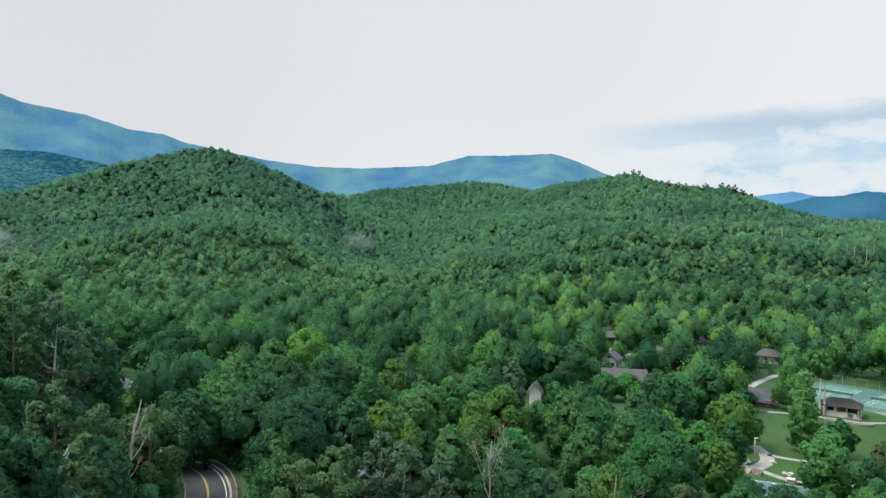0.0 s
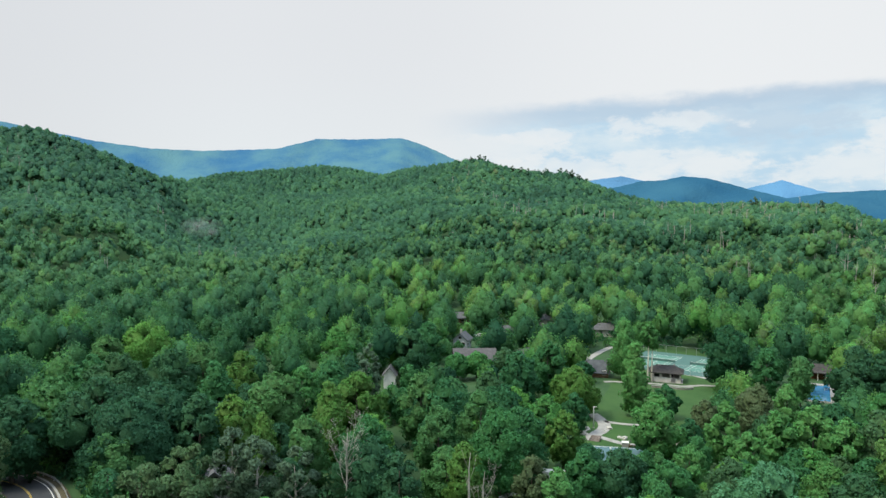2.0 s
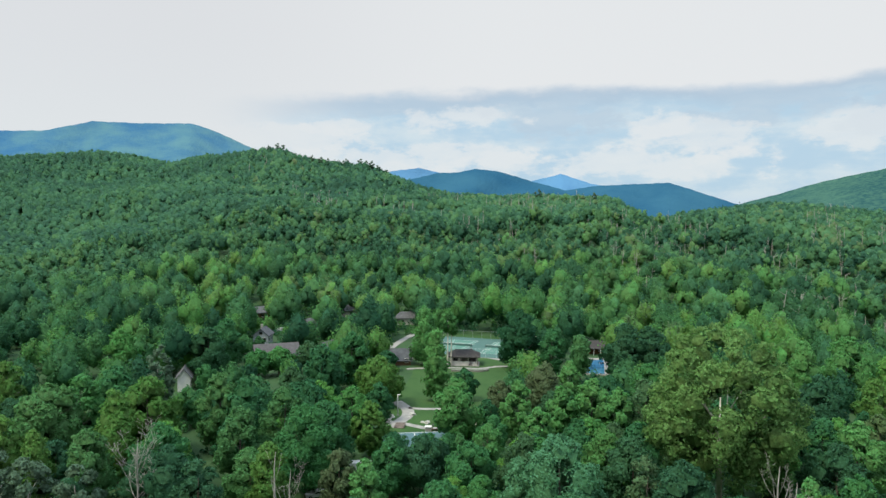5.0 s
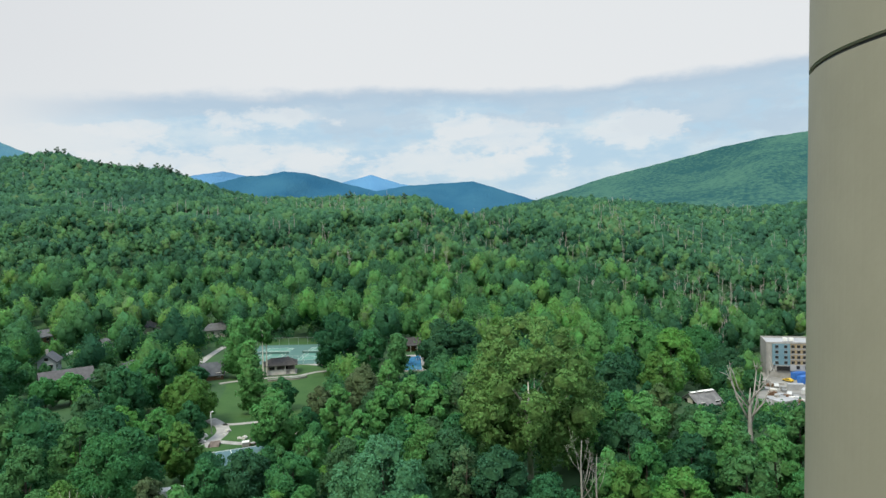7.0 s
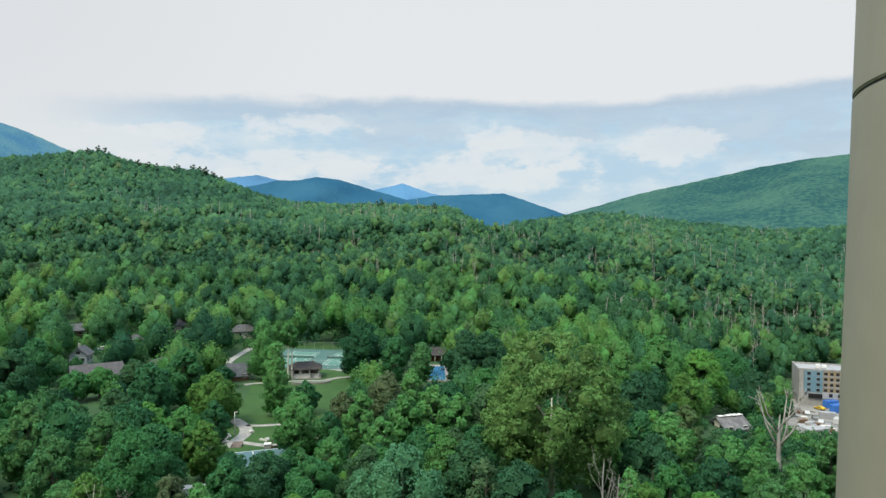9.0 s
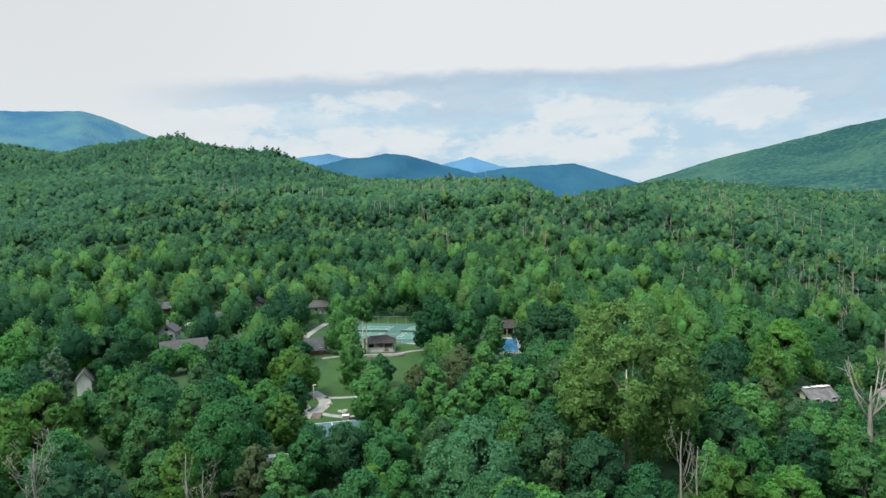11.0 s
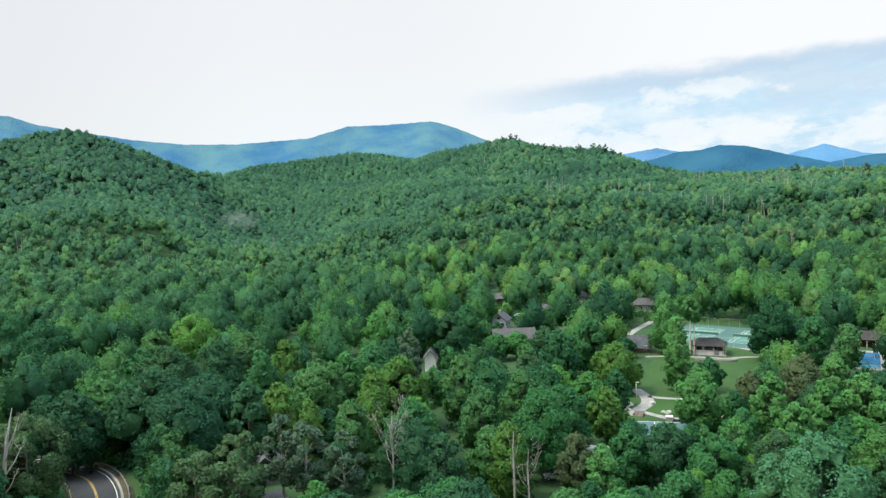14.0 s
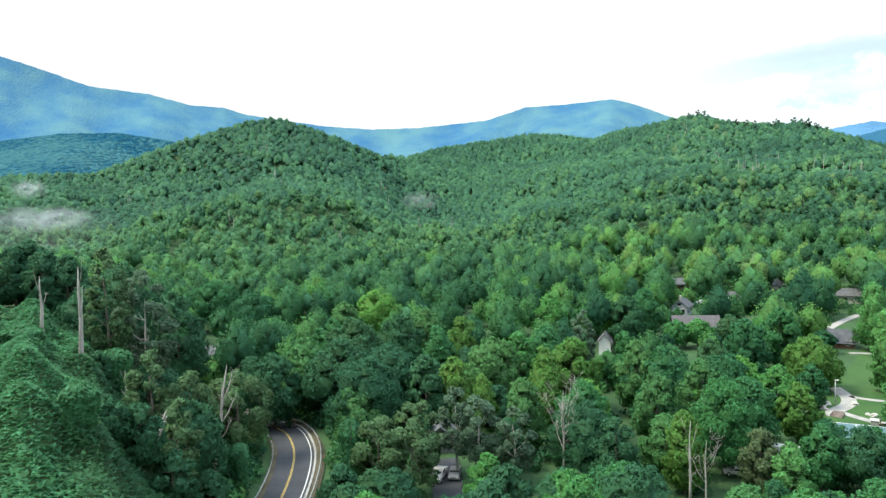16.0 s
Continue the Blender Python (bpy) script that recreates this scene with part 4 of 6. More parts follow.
def build_column():
    root = empty("column", pose(COL_X, COL_Y, 0), "tall round tan-coated column with a dark ring joint", "column")
    base = ground(COL_X, COL_Y)
    ring = 48.73

    def drum(name, z0, z1):
        bm = bmesh.new()
        bmesh.ops.create_cone(bm, cap_ends=True, segments=160, radius1=COL_R - TAPER * (z0 - 48), radius2=COL_R - TAPER * (z1 - 48), depth=z1 - z0, matrix=Matrix.Translation((0, 0, (z0 + z1) / 2)))
        rim = [e for e in bm.edges if abs(e.verts[0].co.z - e.verts[1].co.z) < 1e-4]
        bmesh.ops.bevel(bm, geom=rim, offset=0.005, segments=2, affect="EDGES")
        part(name, bm, POST_TAN, root, smooth=False)

    drum("lower_drum", base - 1, ring - 0.006)
    drum("upper_drum", ring + 0.006, 56)
    bm = bmesh.new()
    bmesh.ops.create_cone(bm, cap_ends=True, segments=160, radius1=COL_R - 0.026, radius2=COL_R - 0.026, depth=0.05, matrix=Matrix.Translation((0, 0, ring)))
    part("joint", bm, DARK, root, "dark recessed joint")


build_column()


# ---- marked trees: sycamore, dead trees, ridge trees ----
def build_sycamore():
    x, y = polar(50.5, 122)
    root = empty("sycamore_tree", pose(x, y, ground(x, y)), "huge yellow-green sycamore with pale mottled trunk and limbs", "tree")
    r = np.random.default_rng(5)
    limbs = [tube_data([(0, 0, -0.5), (0.2, 0.1, 5), (0.1, 0.3, 11), (-0.4, 0.2, 15)], [0.6, 0.48, 0.40, 0.34], 10)]
    for tip, fork, g in (((-4.0, 1, 19), (-1.4, 0.4, 16), 0.36), ((1.2, -0.5, 21), (0.8, -0.7, 17), 0.30), ((7.5, -5, 17.5), (3.4, -3.5, 14.5), 0.33), ((-6, -2, 15.5), (-3, -0.5, 13.5), 0.25), ((3.5, -2, 21), (1.6, -1.0, 17.5), 0.22), ((7.0, 2.5, 15.5), (3.5, 1, 13.5), 0.2), ((-2, 3, 20), (-0.8, 1.4, 16), 0.22)):
        limbs.append(tube_data([(-0.2, 0.2, 12.5), fork, tip], [g * 0.62, g * 0.5, g * 0.15], 7))
    limbs.append(tube_data([(-0.3, -0.2, 3), (-4.4, -3.6, 10.0), (-6.2, -5.0, 15.0), (-6.6, -5.4, 21.0)], [0.40, 0.32, 0.22, 0.08], 8))
    V, F = merge(limbs)
    mesh_ob("trunk", V, F, SYC_BARK, root, "pale mottled trunk with forked limbs", smooth=True)
    side = crown(r, 5.0, 9.5, 8.0, 3600, 0.46, 13, 12, core=0.0, fill=0.85, bulge=(0.36, 0.48))
    for arr in (side.core, side.mid):
        arr += np.array([-8.0, 2.0, 3.0])
    sets = [crown(r, 12.0, 25.5, 6.0, 20000, 0.40, 46, 10, core=0.0, fill=0.66, bulge=(0.20, 0.33), widest=0.48), crown(r, 7.5, 17.0, 8.0, 6000, 0.42, 22, 11, core=0.0, fill=0.6, bulge=(0.3, 0.42), widest=0.5), side]
    top = new("crown", crown_mesh("crown", sets, SYC, r))
    top.parent = root
    top["label"] = "loose yellow-green leaf clumps"


def bare_tree(seed, az, d, height, girth, forks, spread, twigs=3, label="bare dead tree with grey bleached branches", lean=0.0):
    x, y = polar(az, d)
    root = empty("dead_tree", pose(x, y, ground(x, y)) @ Matrix.Rotation(radians(lean), 4, Vector((x, y, 0))), label, "tree", "dead trees")
    r = np.random.default_rng(seed)
    broken = girth > 0.45
    stem = height * (0.62 if broken else 1.0)
    V, F = tube_data([(0, 0, -0.5), (0.1, 0, stem * 0.25), (0.2, 0.15, stem * 0.5), (0.1, 0.1, stem * 0.8), (0.3, 0, stem)], [girth * k for k in (1.3, 1, 0.8, 0.45, 0.12)], 8)
    wood_mat = PALE if girth < 0.25 else DEADWOOD
    mesh_ob("trunk", V, F, wood_mat, root, smooth=True)
    for i in range(forks):
        t = 0.22 + 0.3 * (i + r.uniform(0, 0.6)) / forks if broken else 0.35 + 0.5 * (i + r.uniform(0, 0.6)) / forks
        a = r.uniform(0, 2 * np.pi)
        reach = spread * r.uniform(0.6, 1.0)
        p = Vector((0.15, 0.1, height * t))
        tip = p + Vector((math.cos(a) * reach, math.sin(a) * reach, height * (r.uniform(0.3, 0.55) if broken else r.uniform(0.2, 0.42))))
        mid = p.lerp(tip, 0.45) + Vector((math.cos(a), math.sin(a), -0.6)) * reach * 0.12
        g = girth * (0.62 if broken else 0.5) * (1.1 - t)
        out = [tube_data([p, mid, tip], [g, g * 0.7, g * 0.15], 6)]
        for _ in range(twigs):
            s = r.uniform(0.3, 0.85)
            q = mid.lerp(tip, s) if s > 0.4 else p.lerp(mid, s + 0.3)
            e = q + Vector((r.uniform(-1, 1), r.uniform(-1, 1), r.uniform(0.4, 1.2))) * reach * 0.38
            out.append(tube_data([q, q.lerp(e, 0.5) + Vector((0, 0, 0.1)), e], [g * 0.42, g * 0.3, 0.02], 4))
        V, F = merge(out)
        mesh_ob("branch", V, F, wood_mat, root, smooth=True)


build_sycamore()
bare_tree(1, 67.6, 148, 20.5, 0.48, 7, 5.2, 4, "large dead tree with thick broken grey limbs")
bare_tree(2, 4.4, 112, 15.5, 0.17, 18, 4.0, 11)
bare_tree(3, 14.6, 105, 13.5, 0.17, 4, 1.6, 3, "bleached dead trunk with few branch stubs")
bare_tree(4, 15.8, 101, 12.0, 0.13, 9, 2.6, 6)
bare_tree(5, 54.6, 104, 14.5, 0.20, 9, 2.6, 5)
bare_tree(6, 55.8, 104, 12.5, 0.17, 7, 2.6, 4)
bare_tree(7, -25.2, 108, 19.5, 0.36, 6, 3.4, 3, "tall weathered trunk with broken top above vines", 9.0)
bare_tree(8, -30.3, 86, 8.5, 0.46, 3, 2.2, 2, "leaning weathered trunk with a broken fork", 13.0)
bare_tree(9, -33.9, 105, 15.0, 0.32, 3, 1.6, 2, "tall bare trunk standing on the vine-covered slope", 1.0)
bare_tree(10, -36.2, 120, 9.5, 0.28, 2, 1.2, 2, "bare trunk standing on the vine-covered slope")
bare_tree(11, -31.1, 106, 6.0, 0.2, 2, 0.8, 1, "short bare snag standing in the vines")


def far_snags():
    """Standing dead trunks on the hills, too many and small to tell apart."""
    r = np.random.default_rng(77)
    out = []
    groups = [(r.uniform(42, 77), r.uniform(430, 640), 5) for _ in range(34)] + [(r.uniform(56, 78), r.uniform(560, 780), 6) for _ in range(26)] + [(r.uniform(57, 66), r.uniform(380, 450), 4) for _ in range(14)] + [(r.uniform(12, 44), r.uniform(430, 760), 3) for _ in range(26)] + [(r.uniform(-30, 10), r.uniform(420, 780), 2) for _ in range(14)]
    groups += [(13.8, 830, 5), (14.6, 845, 5), (18.8, 700, 6), (19.5, 690, 5), (28.4, 745, 6), (29.5, 735, 7), (34.5, 690, 5), (36.5, 700, 6), (38.0, 705, 5)]
    groups += [(55.2, 360, 3), (56.6, 372, 3), (65.4, 440, 3), (66.4, 434, 3), (67.6, 458, 3), (69.3, 590, 5), (44.4, 385, 3)]
    for ga, gd, n in groups:
        for _ in range(int(r.integers(1, 2 * n))):
            x, y = polar(ga + r.normal() * 0.7, gd + r.normal() * 22)
            z = ground(x, y)
            h = r.uniform(11, 19) if gd > 480 else r.uniform(13, 18.5)
            lean = r.normal(size=2) * 0.8
            out.append(tube_data([(x, y, z), (x + lean[0] * 0.5, y + lean[1] * 0.5, z + h * 0.6), (x + lean[0], y + lean[1], z + h)], [0.26, 0.20, 0.06], 4))
            for _ in range(3):
                t = r.uniform(0.6, 0.92)
                out.append(tube_data([(x + lean[0] * t, y + lean[1] * t, z + h * t), (x + r.uniform(-2.6, 2.6), y + r.uniform(-2.6, 2.6), z + h * t + r.uniform(1, 3.4))], [0.12, 0.03], 3))
    V, F = merge(out)
    tagged(mesh_ob("dead_trunks", V, F, PALE), "pale standing dead trunks scattered over the hills", "trees", kind="stuff")


far_snags()


def ridge_trees():
    """Taller loose trees on the skyline of the central ridge."""
    r = np.random.default_rng(9)
    kinds = [make_tree("ridge_tree", 300 + i, 3.6 - 0.5 * i, 14, 6.6 - 0.6 * i, LEAF_GREY, count=260, size=0.9, boughs=6, subs=3, girth=0.3, limbs=5, bulge=(0.34, 0.5), widest=0.6, fill=0.8) for i in range(3)]
    spots = [14.6, 15.3, 15.7, 18.0, 18.7, 19.3, 20.7, 21.9, 22.4, 22.8, 23.3, 24.0, 36.5, 41.0]
    for i, a in enumerate(spots):
        d = np.interp(a, RIDGE[:, 0], RIDGE[:, 1]) + r.uniform(-12, 6)
        x, y = polar(a, d)
        s = r.uniform(0.8, 1.15)
        m = pose(x, y, ground(x, y) + 2.0, 0, 0, r.uniform(0, 360)) @ Matrix.Diagonal((s, s, s, 1))
        if i < 3:
            one = kinds[i]
        else:
            one = copy_thing(kinds[i % 3], Matrix())
        one.matrix_basis = m
        tagged(one, "thin loose-crowned tree standing on the ridge top", "tree", "trees on the skyline")


ridge_trees()


# ---- vines on the near slope ----
def vine_cover():
    r = np.random.default_rng(15)
    n = 64000
    az, d = r.uniform(-46, -23.0, n), np.sqrt(r.uniform(62 ** 2, 142 ** 2, n))
    x, y = d * np.sin(np.radians(az)), d * np.cos(np.radians(az))
    bump = 1.3 * (np.sin(x / 3.1 + np.sin(y / 4.0)) * np.sin(y / 2.7 + 1.0) + 0.8 * np.sin(x / 1.3 + y / 1.9)) + 1.5
    z = land(x, y) + np.clip(bump, 0.2, 5)
    pos = np.stack([x, y, z], 1)
    nrm = unit(np.array([0, 0, 1.0]) + r.normal(size=(n, 3)) * 0.35)
    # below the upper slope the cover takes the colour with painted shade
    upper = az + 2.0 * np.sin(d / 5.0) + r.normal(size=n) * 0.5 < -34.3
    for name, k, mat, label in (("vine_carpet", upper, VINE, "bright green creeping vines smothering the upper slope"), ("ivy_carpet", ~upper, VINE_SHADED, "vines and undergrowth covering the steep bank, its shade painted into their colour")):
        ob = new(name, cards_mesh(name, cards(r, pos[k], nrm[k], 0.5), mat, r.uniform(0, 1, int(k.sum())), unit(nrm[k] + np.array([0, 0, 0.8]))))
        tagged(ob, label, "vines", kind="stuff")


vine_cover()


def vine_mound(seed, az, d, h, rad):
    x, y = polar(az, d)
    root = empty("vine_draped_stump", pose(x, y, ground(x, y)), "broken tree stump draped in hanging green vines", "vines", "vine-draped stumps")
    r = np.random.default_rng(seed)
    V, F = tube_data([(0, 0, -0.5), (0, 0, h * 0.5), (0.1, 0, h * 0.93)], [0.4, 0.3, 0.15], 8)
    mesh_ob("stump", V, F, BARK, root, smooth=True)
    n = 1500
    a, t = r.uniform(0, 2 * np.pi, n), r.uniform(0, 1, n) ** 0.8
    rr = rad * np.where(t > 0.8, np.sqrt(np.clip(1 - ((t - 0.8) / 0.2) ** 2, 0.03, 1)), 0.55 + 0.45 * t / 0.8) * (1 + 0.18 * np.sin(a * 3 + seed))
    pos = np.stack([np.cos(a) * rr, np.sin(a) * rr, t * h], 1)
    nrm = unit(np.stack([np.cos(a), np.sin(a), np.where(t > 0.8, 1.6, 0.1)], 1) + r.normal(size=(n, 3)) * 0.35)
    ob = new("vines", cards_mesh("vines", cards(r, pos, nrm, 0.45), VINE, r.uniform(0, 1, n), nrm))
    ob.parent = root


vine_mound(1, -34.4, 76, 6.2, 1.7)
vine_mound(2, -31.6, 112, 7.0, 2.4)
vine_mound(3, -37.4, 106, 3.0, 2.4)
vine_mound(4, -22.9, 112, 9.0, 1.6)
vine_mound(5, -13.7, 112, 12.0, 1.7)


# ---- ribbons on the ground: road, paths ----
def smooth_line(pts, n=10):
    """Catmull-Rom through plan points."""
    P = [np.array(p, float) for p in pts]
    P = [2 * P[0] - P[1]] + P + [2 * P[-1] - P[-2]]
    out = []
    for i in range(1, len(P) - 2):
        for k in range(n):
            t = k / n
            a, b, c, e = P[i - 1], P[i], P[i + 1], P[i + 2]
            out.append(0.5 * (2 * b + (c - a) * t + (2 * a - 5 * b + 4 * c - e) * t * t + (3 * b - a - 3 * c + e) * t ** 3))
    out.append(P[-2])
    return np.array(out)


def ribbon(name, line, lo, hi, lift, thick, mat, parent=None, label="", level=None):
    """A strip between two offsets to the right of a line, with real thickness."""
    d = np.gradient(line, axis=0)
    n = unit(np.stack([d[:, 1], -d[:, 0]], 1))
    L, R = line + n * lo, line + n * hi
    z = land(line[:, 0], line[:, 1]) if level is None else np.full(len(line), level)
    m = len(line)
    V = [(*p, h + lift) for p, h in zip(L, z)] + [(*p, h + lift) for p, h in zip(R, z)] + [(*p, h + lift - thick) for p, h in zip(L, z)] + [(*p, h + lift - thick) for p, h in zip(R, z)]
    F = []
    for i in range(m - 1):
        F += [(i, m + i, m + i + 1, i + 1), (2 * m + i, i, i + 1, 2 * m + i + 1), (m + i, 3 * m + i, 3 * m + i + 1, m + i + 1)]
    F += [(0, 2 * m, 3 * m, m), (m - 1, 2 * m - 1, 4 * m - 1, 3 * m - 1)]
    return mesh_ob(name, V, F, mat, parent, label)


ROAD = smooth_line([polar(a, d) for a, d in ((-27.5, 74), (-22.6, 94), (-20.4, 106), (-19.2, 116), (-18.55, 126), (-18.5, 135), (-19.1, 144), (-20.6, 151), (-22.6, 155), (-24.5, 157))])
VERGE = plain("dirt_verge", (0.070, 0.066, 0.042), (0.125, 0.105, 0.066), 0.4, 0.95)


def build_road():
    road = tagged(ribbon("road", ROAD, -3.2, 3.6, 0.45, 1.2, ASPHALT), "two-lane grey asphalt road curving through the wood", "road", kind="structure")
    ribbon("verge", ROAD, -4.2, 5.7, 0.38, 1.4, VERGE, road, "bare earth verge")
    ribbon("centre_line", ROAD, -0.16, -0.05, 0.462, 0.01, YELLOW, road, "double yellow centre line")
    ribbon("centre_line", ROAD, 0.05, 0.16, 0.462, 0.01, YELLOW, road, "double yellow centre line")
    ribbon("edge_line", ROAD, 3.1, 3.25, 0.462, 0.01, WHITE, road, "white edge line")
    ribbon("kerb", ROAD, 3.75, 4.15, 0.62, 0.5, CONCRETE, road, "pale concrete kerb")
    for side, name in ((5.0, "guard_rail"), (-3.9, "guard_rail")):
        root = empty(name, pose(0, 0, 0), "galvanised steel guard rail on posts beside the road", "guard rail", "guard rails")
        ribbon("rail", ROAD, side - 0.05, side + 0.05, 1.16, 0.32, STEEL, root)
        d = np.gradient(ROAD, axis=0)
        n = unit(np.stack([d[:, 1], -d[:, 0]], 1))
        for i in range(0, len(ROAD), 4):
            p = ROAD[i] + n[i] * (side + (0.12 if side > 0 else -0.12))
            part("post", boxes((p[0], p[1], ground(*ROAD[i]) + 0.65, 0.12, 0.12, 1.1)), STEEL, root)


build_road()


def roadside():
    d = np.gradient(ROAD, axis=0)
    n = unit(np.stack([d[:, 1], -d[:, 0]], 1))
    r = np.random.default_rng(12)
    i = r.integers(12, len(ROAD), 260)
    off = np.where(r.uniform(0, 1, 260) < 0.55, r.uniform(8.2, 15, 260), -r.uniform(6.2, 12, 260))
    p = ROAD[i] + n[i] * off[:, None] + r.normal(size=(260, 2)) * 0.8
    near = np.min(np.hypot(p[:, None, 0] - ROAD[None, :, 0], p[:, None, 1] - ROAD[None, :, 1]), axis=1)
    p = p[near > 6.0]
    shrubs("roadside_scrub", p[:, 0], p[:, 1], 33, "dark green scrub and vines crowding the road")


roadside()


def sheet(name, poly, lift, mat, label, category, thick=0.3, level=0.0):
    n = len(poly)
    V = [(x, y, level + lift) for x, y in poly] + [(x, y, level + lift - thick) for x, y in poly]
    F = [tuple(range(n))[::-1], *[(i, (i + 1) % n, n + (i + 1) % n, n + i) for i in range(n)]]
    bm = bmesh.new()
    vs = [bm.verts.new(v) for v in V]
    for f in F:
        bm.faces.new([vs[i] for i in f])
    bmesh.ops.recalc_face_normals(bm, faces=bm.faces)
    bmesh.ops.triangulate(bm, faces=[f for f in bm.faces if len(f.verts) > 4])
    return tagged(part(name, bm, mat), label, category, kind="structure")


# ---- park ----
sheet("lawn", PARK, 0.10, LAWN, "mown green park lawn between the trees", "lawn")


def path(name, pts, width, label="pale concrete footpath across the lawn"):
    return tagged(ribbon(name, smooth_line([polar(a, d) for a, d in pts]), -width / 2, width / 2, 0.16, 0.3, CONCRETE), label, "footpath", kind="structure")


path("path_1", ((25.6, 221), (26.55, 222), (28.8, 222.6), (30.6, 222.4), (31.7, 222.0), (33.1, 225.4), (34.2, 226.5), (36.2, 231)), 1.8)
path("path_2", ((24.3, 258), (24.8, 267), (25.55, 279), (26.6, 295)), 2.6, "pale concrete ramp between the trees")
path("path_3", ((31.0, 241.5), (32.4, 240), (33.6, 236.5), (35.6, 235)), 2.2, "pale concrete terrace beside the courts")
path("path_4", ((25.7, 175), (26.9, 174), (28.4, 173.8), (30.2, 173)), 1.6)
path("path_5", ((25.1, 162), (26.5, 159), (27.5, 157.6), (28.9, 157.8)), 1.8)
path("path_6", ((24.7, 181.5), (25.15, 178), (25.65, 173), (25.6, 168), (25.0, 163.5), (24.2, 158.6)), 3.0)
path("path_7", ((26.3, 237), (26.5, 243), (26.75, 250)), 2.2)
path("path_8", ((27.6, 268), (28.3, 273), (29.0, 277)), 1.8)


def retaining_wall():
    line = smooth_line([polar(a, d) for a, d in ((29.3, 217.6), (30.6, 217.4), (31.7, 217.2), (32.4, 219.0))])
    wall = tagged(ribbon("retaining_wall", line, -0.2, 0.2, 0.62, 0.8, plain("stone", (0.20, 0.19, 0.17), (0.34, 0.32, 0.29), 2.0, 0.9)), "low grey stone retaining wall below the path", "wall", kind="structure")
    ribbon("coping", line, -0.27, 0.27, 0.72, 0.1, CONCRETE, wall, "pale stone coping")


retaining_wall()
COURT = Matrix.Translation((136.0, 221.0, 0)) @ Matrix.Rotation(radians(-47), 4, "Z")


def build_tennis():
    root = empty("tennis_court", COURT, "green hard tennis courts with white lines behind wire fencing", "tennis court")
    part("surround", boxes((0, 0, 0.13, 38, 37, 0.2)), COURT_OUT, root, "dull green surround")
    for cx in (-9.0, 9.0):
        part("playing_area", boxes((cx, 0, 0.24, 10.97, 23.77, 0.03)), COURT_IN, root, "light green playing area")
        z = 0.262
        lines = [(cx + s * 5.45, 0, z, 0.12, 23.77, 0.012) for s in (-1, 1)] + [(cx + s * 4.11, 0, z, 0.12, 23.6, 0.012) for s in (-1, 1)]
        lines += [(cx, s * 11.84, z, 10.8, 0.14, 0.012) for s in (-1, 1)] + [(cx, s * 6.4, z, 8.1, 0.12, 0.012) for s in (-1, 1)] + [(cx, 0, z, 0.12, 12.7, 0.012)]
        for ln in lines:
            part("line", boxes(ln), WHITE, root, "white court line")
        net = part("net", boxes((cx, 0, 0.68, 12.6, 0.04, 0.86)), COURT_OUT, root, "dull green net")
        part("tape", boxes((cx, 0, 1.14, 12.6, 0.06, 0.07)), WHITE, net, "white tape")
        for s in (-1, 1):
            part("net_post", boxes((cx + s * 6.35, 0, 0.7, 0.1, 0.1, 1.1)), DARK, root)
    for s in (-1, 1):
        for i in range(11):
            part("fence_post", boxes((-19 + i * 3.8, s * 18.5, 1.6, 0.07, 0.07, 3.0)), STEEL, root)
            part("fence_post", boxes((s * 19, -18.5 + i * 3.7, 1.6, 0.07, 0.07, 3.0)), STEEL, root)
        part("fence_rail", boxes((0, s * 18.5, 3.08, 38, 0.06, 0.06)), STEEL, root)
        part("fence_rail", boxes((s * 19, 0, 3.08, 0.06, 37, 0.06)), STEEL, root)


build_tennis()


def hip_roof(bm, w, d, z, h, over=0.6, ridge=0.5):
    """A hipped roof with thickness over a plan of w by d."""
    a, b = w / 2 + over, d / 2 + over
    k = w / 2 * ridge
    pts = [(-a, -b, z), (a, -b, z), (a, b, z), (-a, b, z), (-k, 0, z + h), (k, 0, z + h), (-a, -b, z - 0.18), (a, -b, z - 0.18), (a, b, z - 0.18), (-a, b, z - 0.18)]
    v = [bm.verts.new(p) for p in pts]
    for f in ((0, 1, 5, 4), (1, 2, 5), (2, 3, 4, 5), (3, 0, 4), (6, 7, 1, 0), (7, 8, 2, 1), (8, 9, 3, 2), (9, 6, 0, 3), (9, 8, 7, 6)):
        bm.faces.new([v[i] for i in f])
    return bm


def gable_roof(bm, w, d, z, h, over=0.5, thick=0.2):
    """A gabled roof, its ridge along x."""
    a, b = w / 2 + over, d / 2 + over
    drop = h * over / (d / 2)
    pts = []
    for t in (0, -thick):
        pts += [(-a, -b, z - drop + t), (a, -b, z - drop + t), (a, 0, z + h + t), (-a, 0, z + h + t), (a, b, z - drop + t), (-a, b, z - drop + t)]
    v = [bm.verts.new(p) for p in pts]
    for f in ((0, 1, 2, 3), (3, 2, 4, 5), (9, 8, 7, 6), (11, 10, 8, 9), (0, 6, 7, 1), (5, 4, 10, 11), (1, 7, 8, 2), (2, 8, 10, 4), (3, 9, 6, 0), (5, 11, 9, 3)):
        bm.faces.new([v[i] for i in f])
    return bm


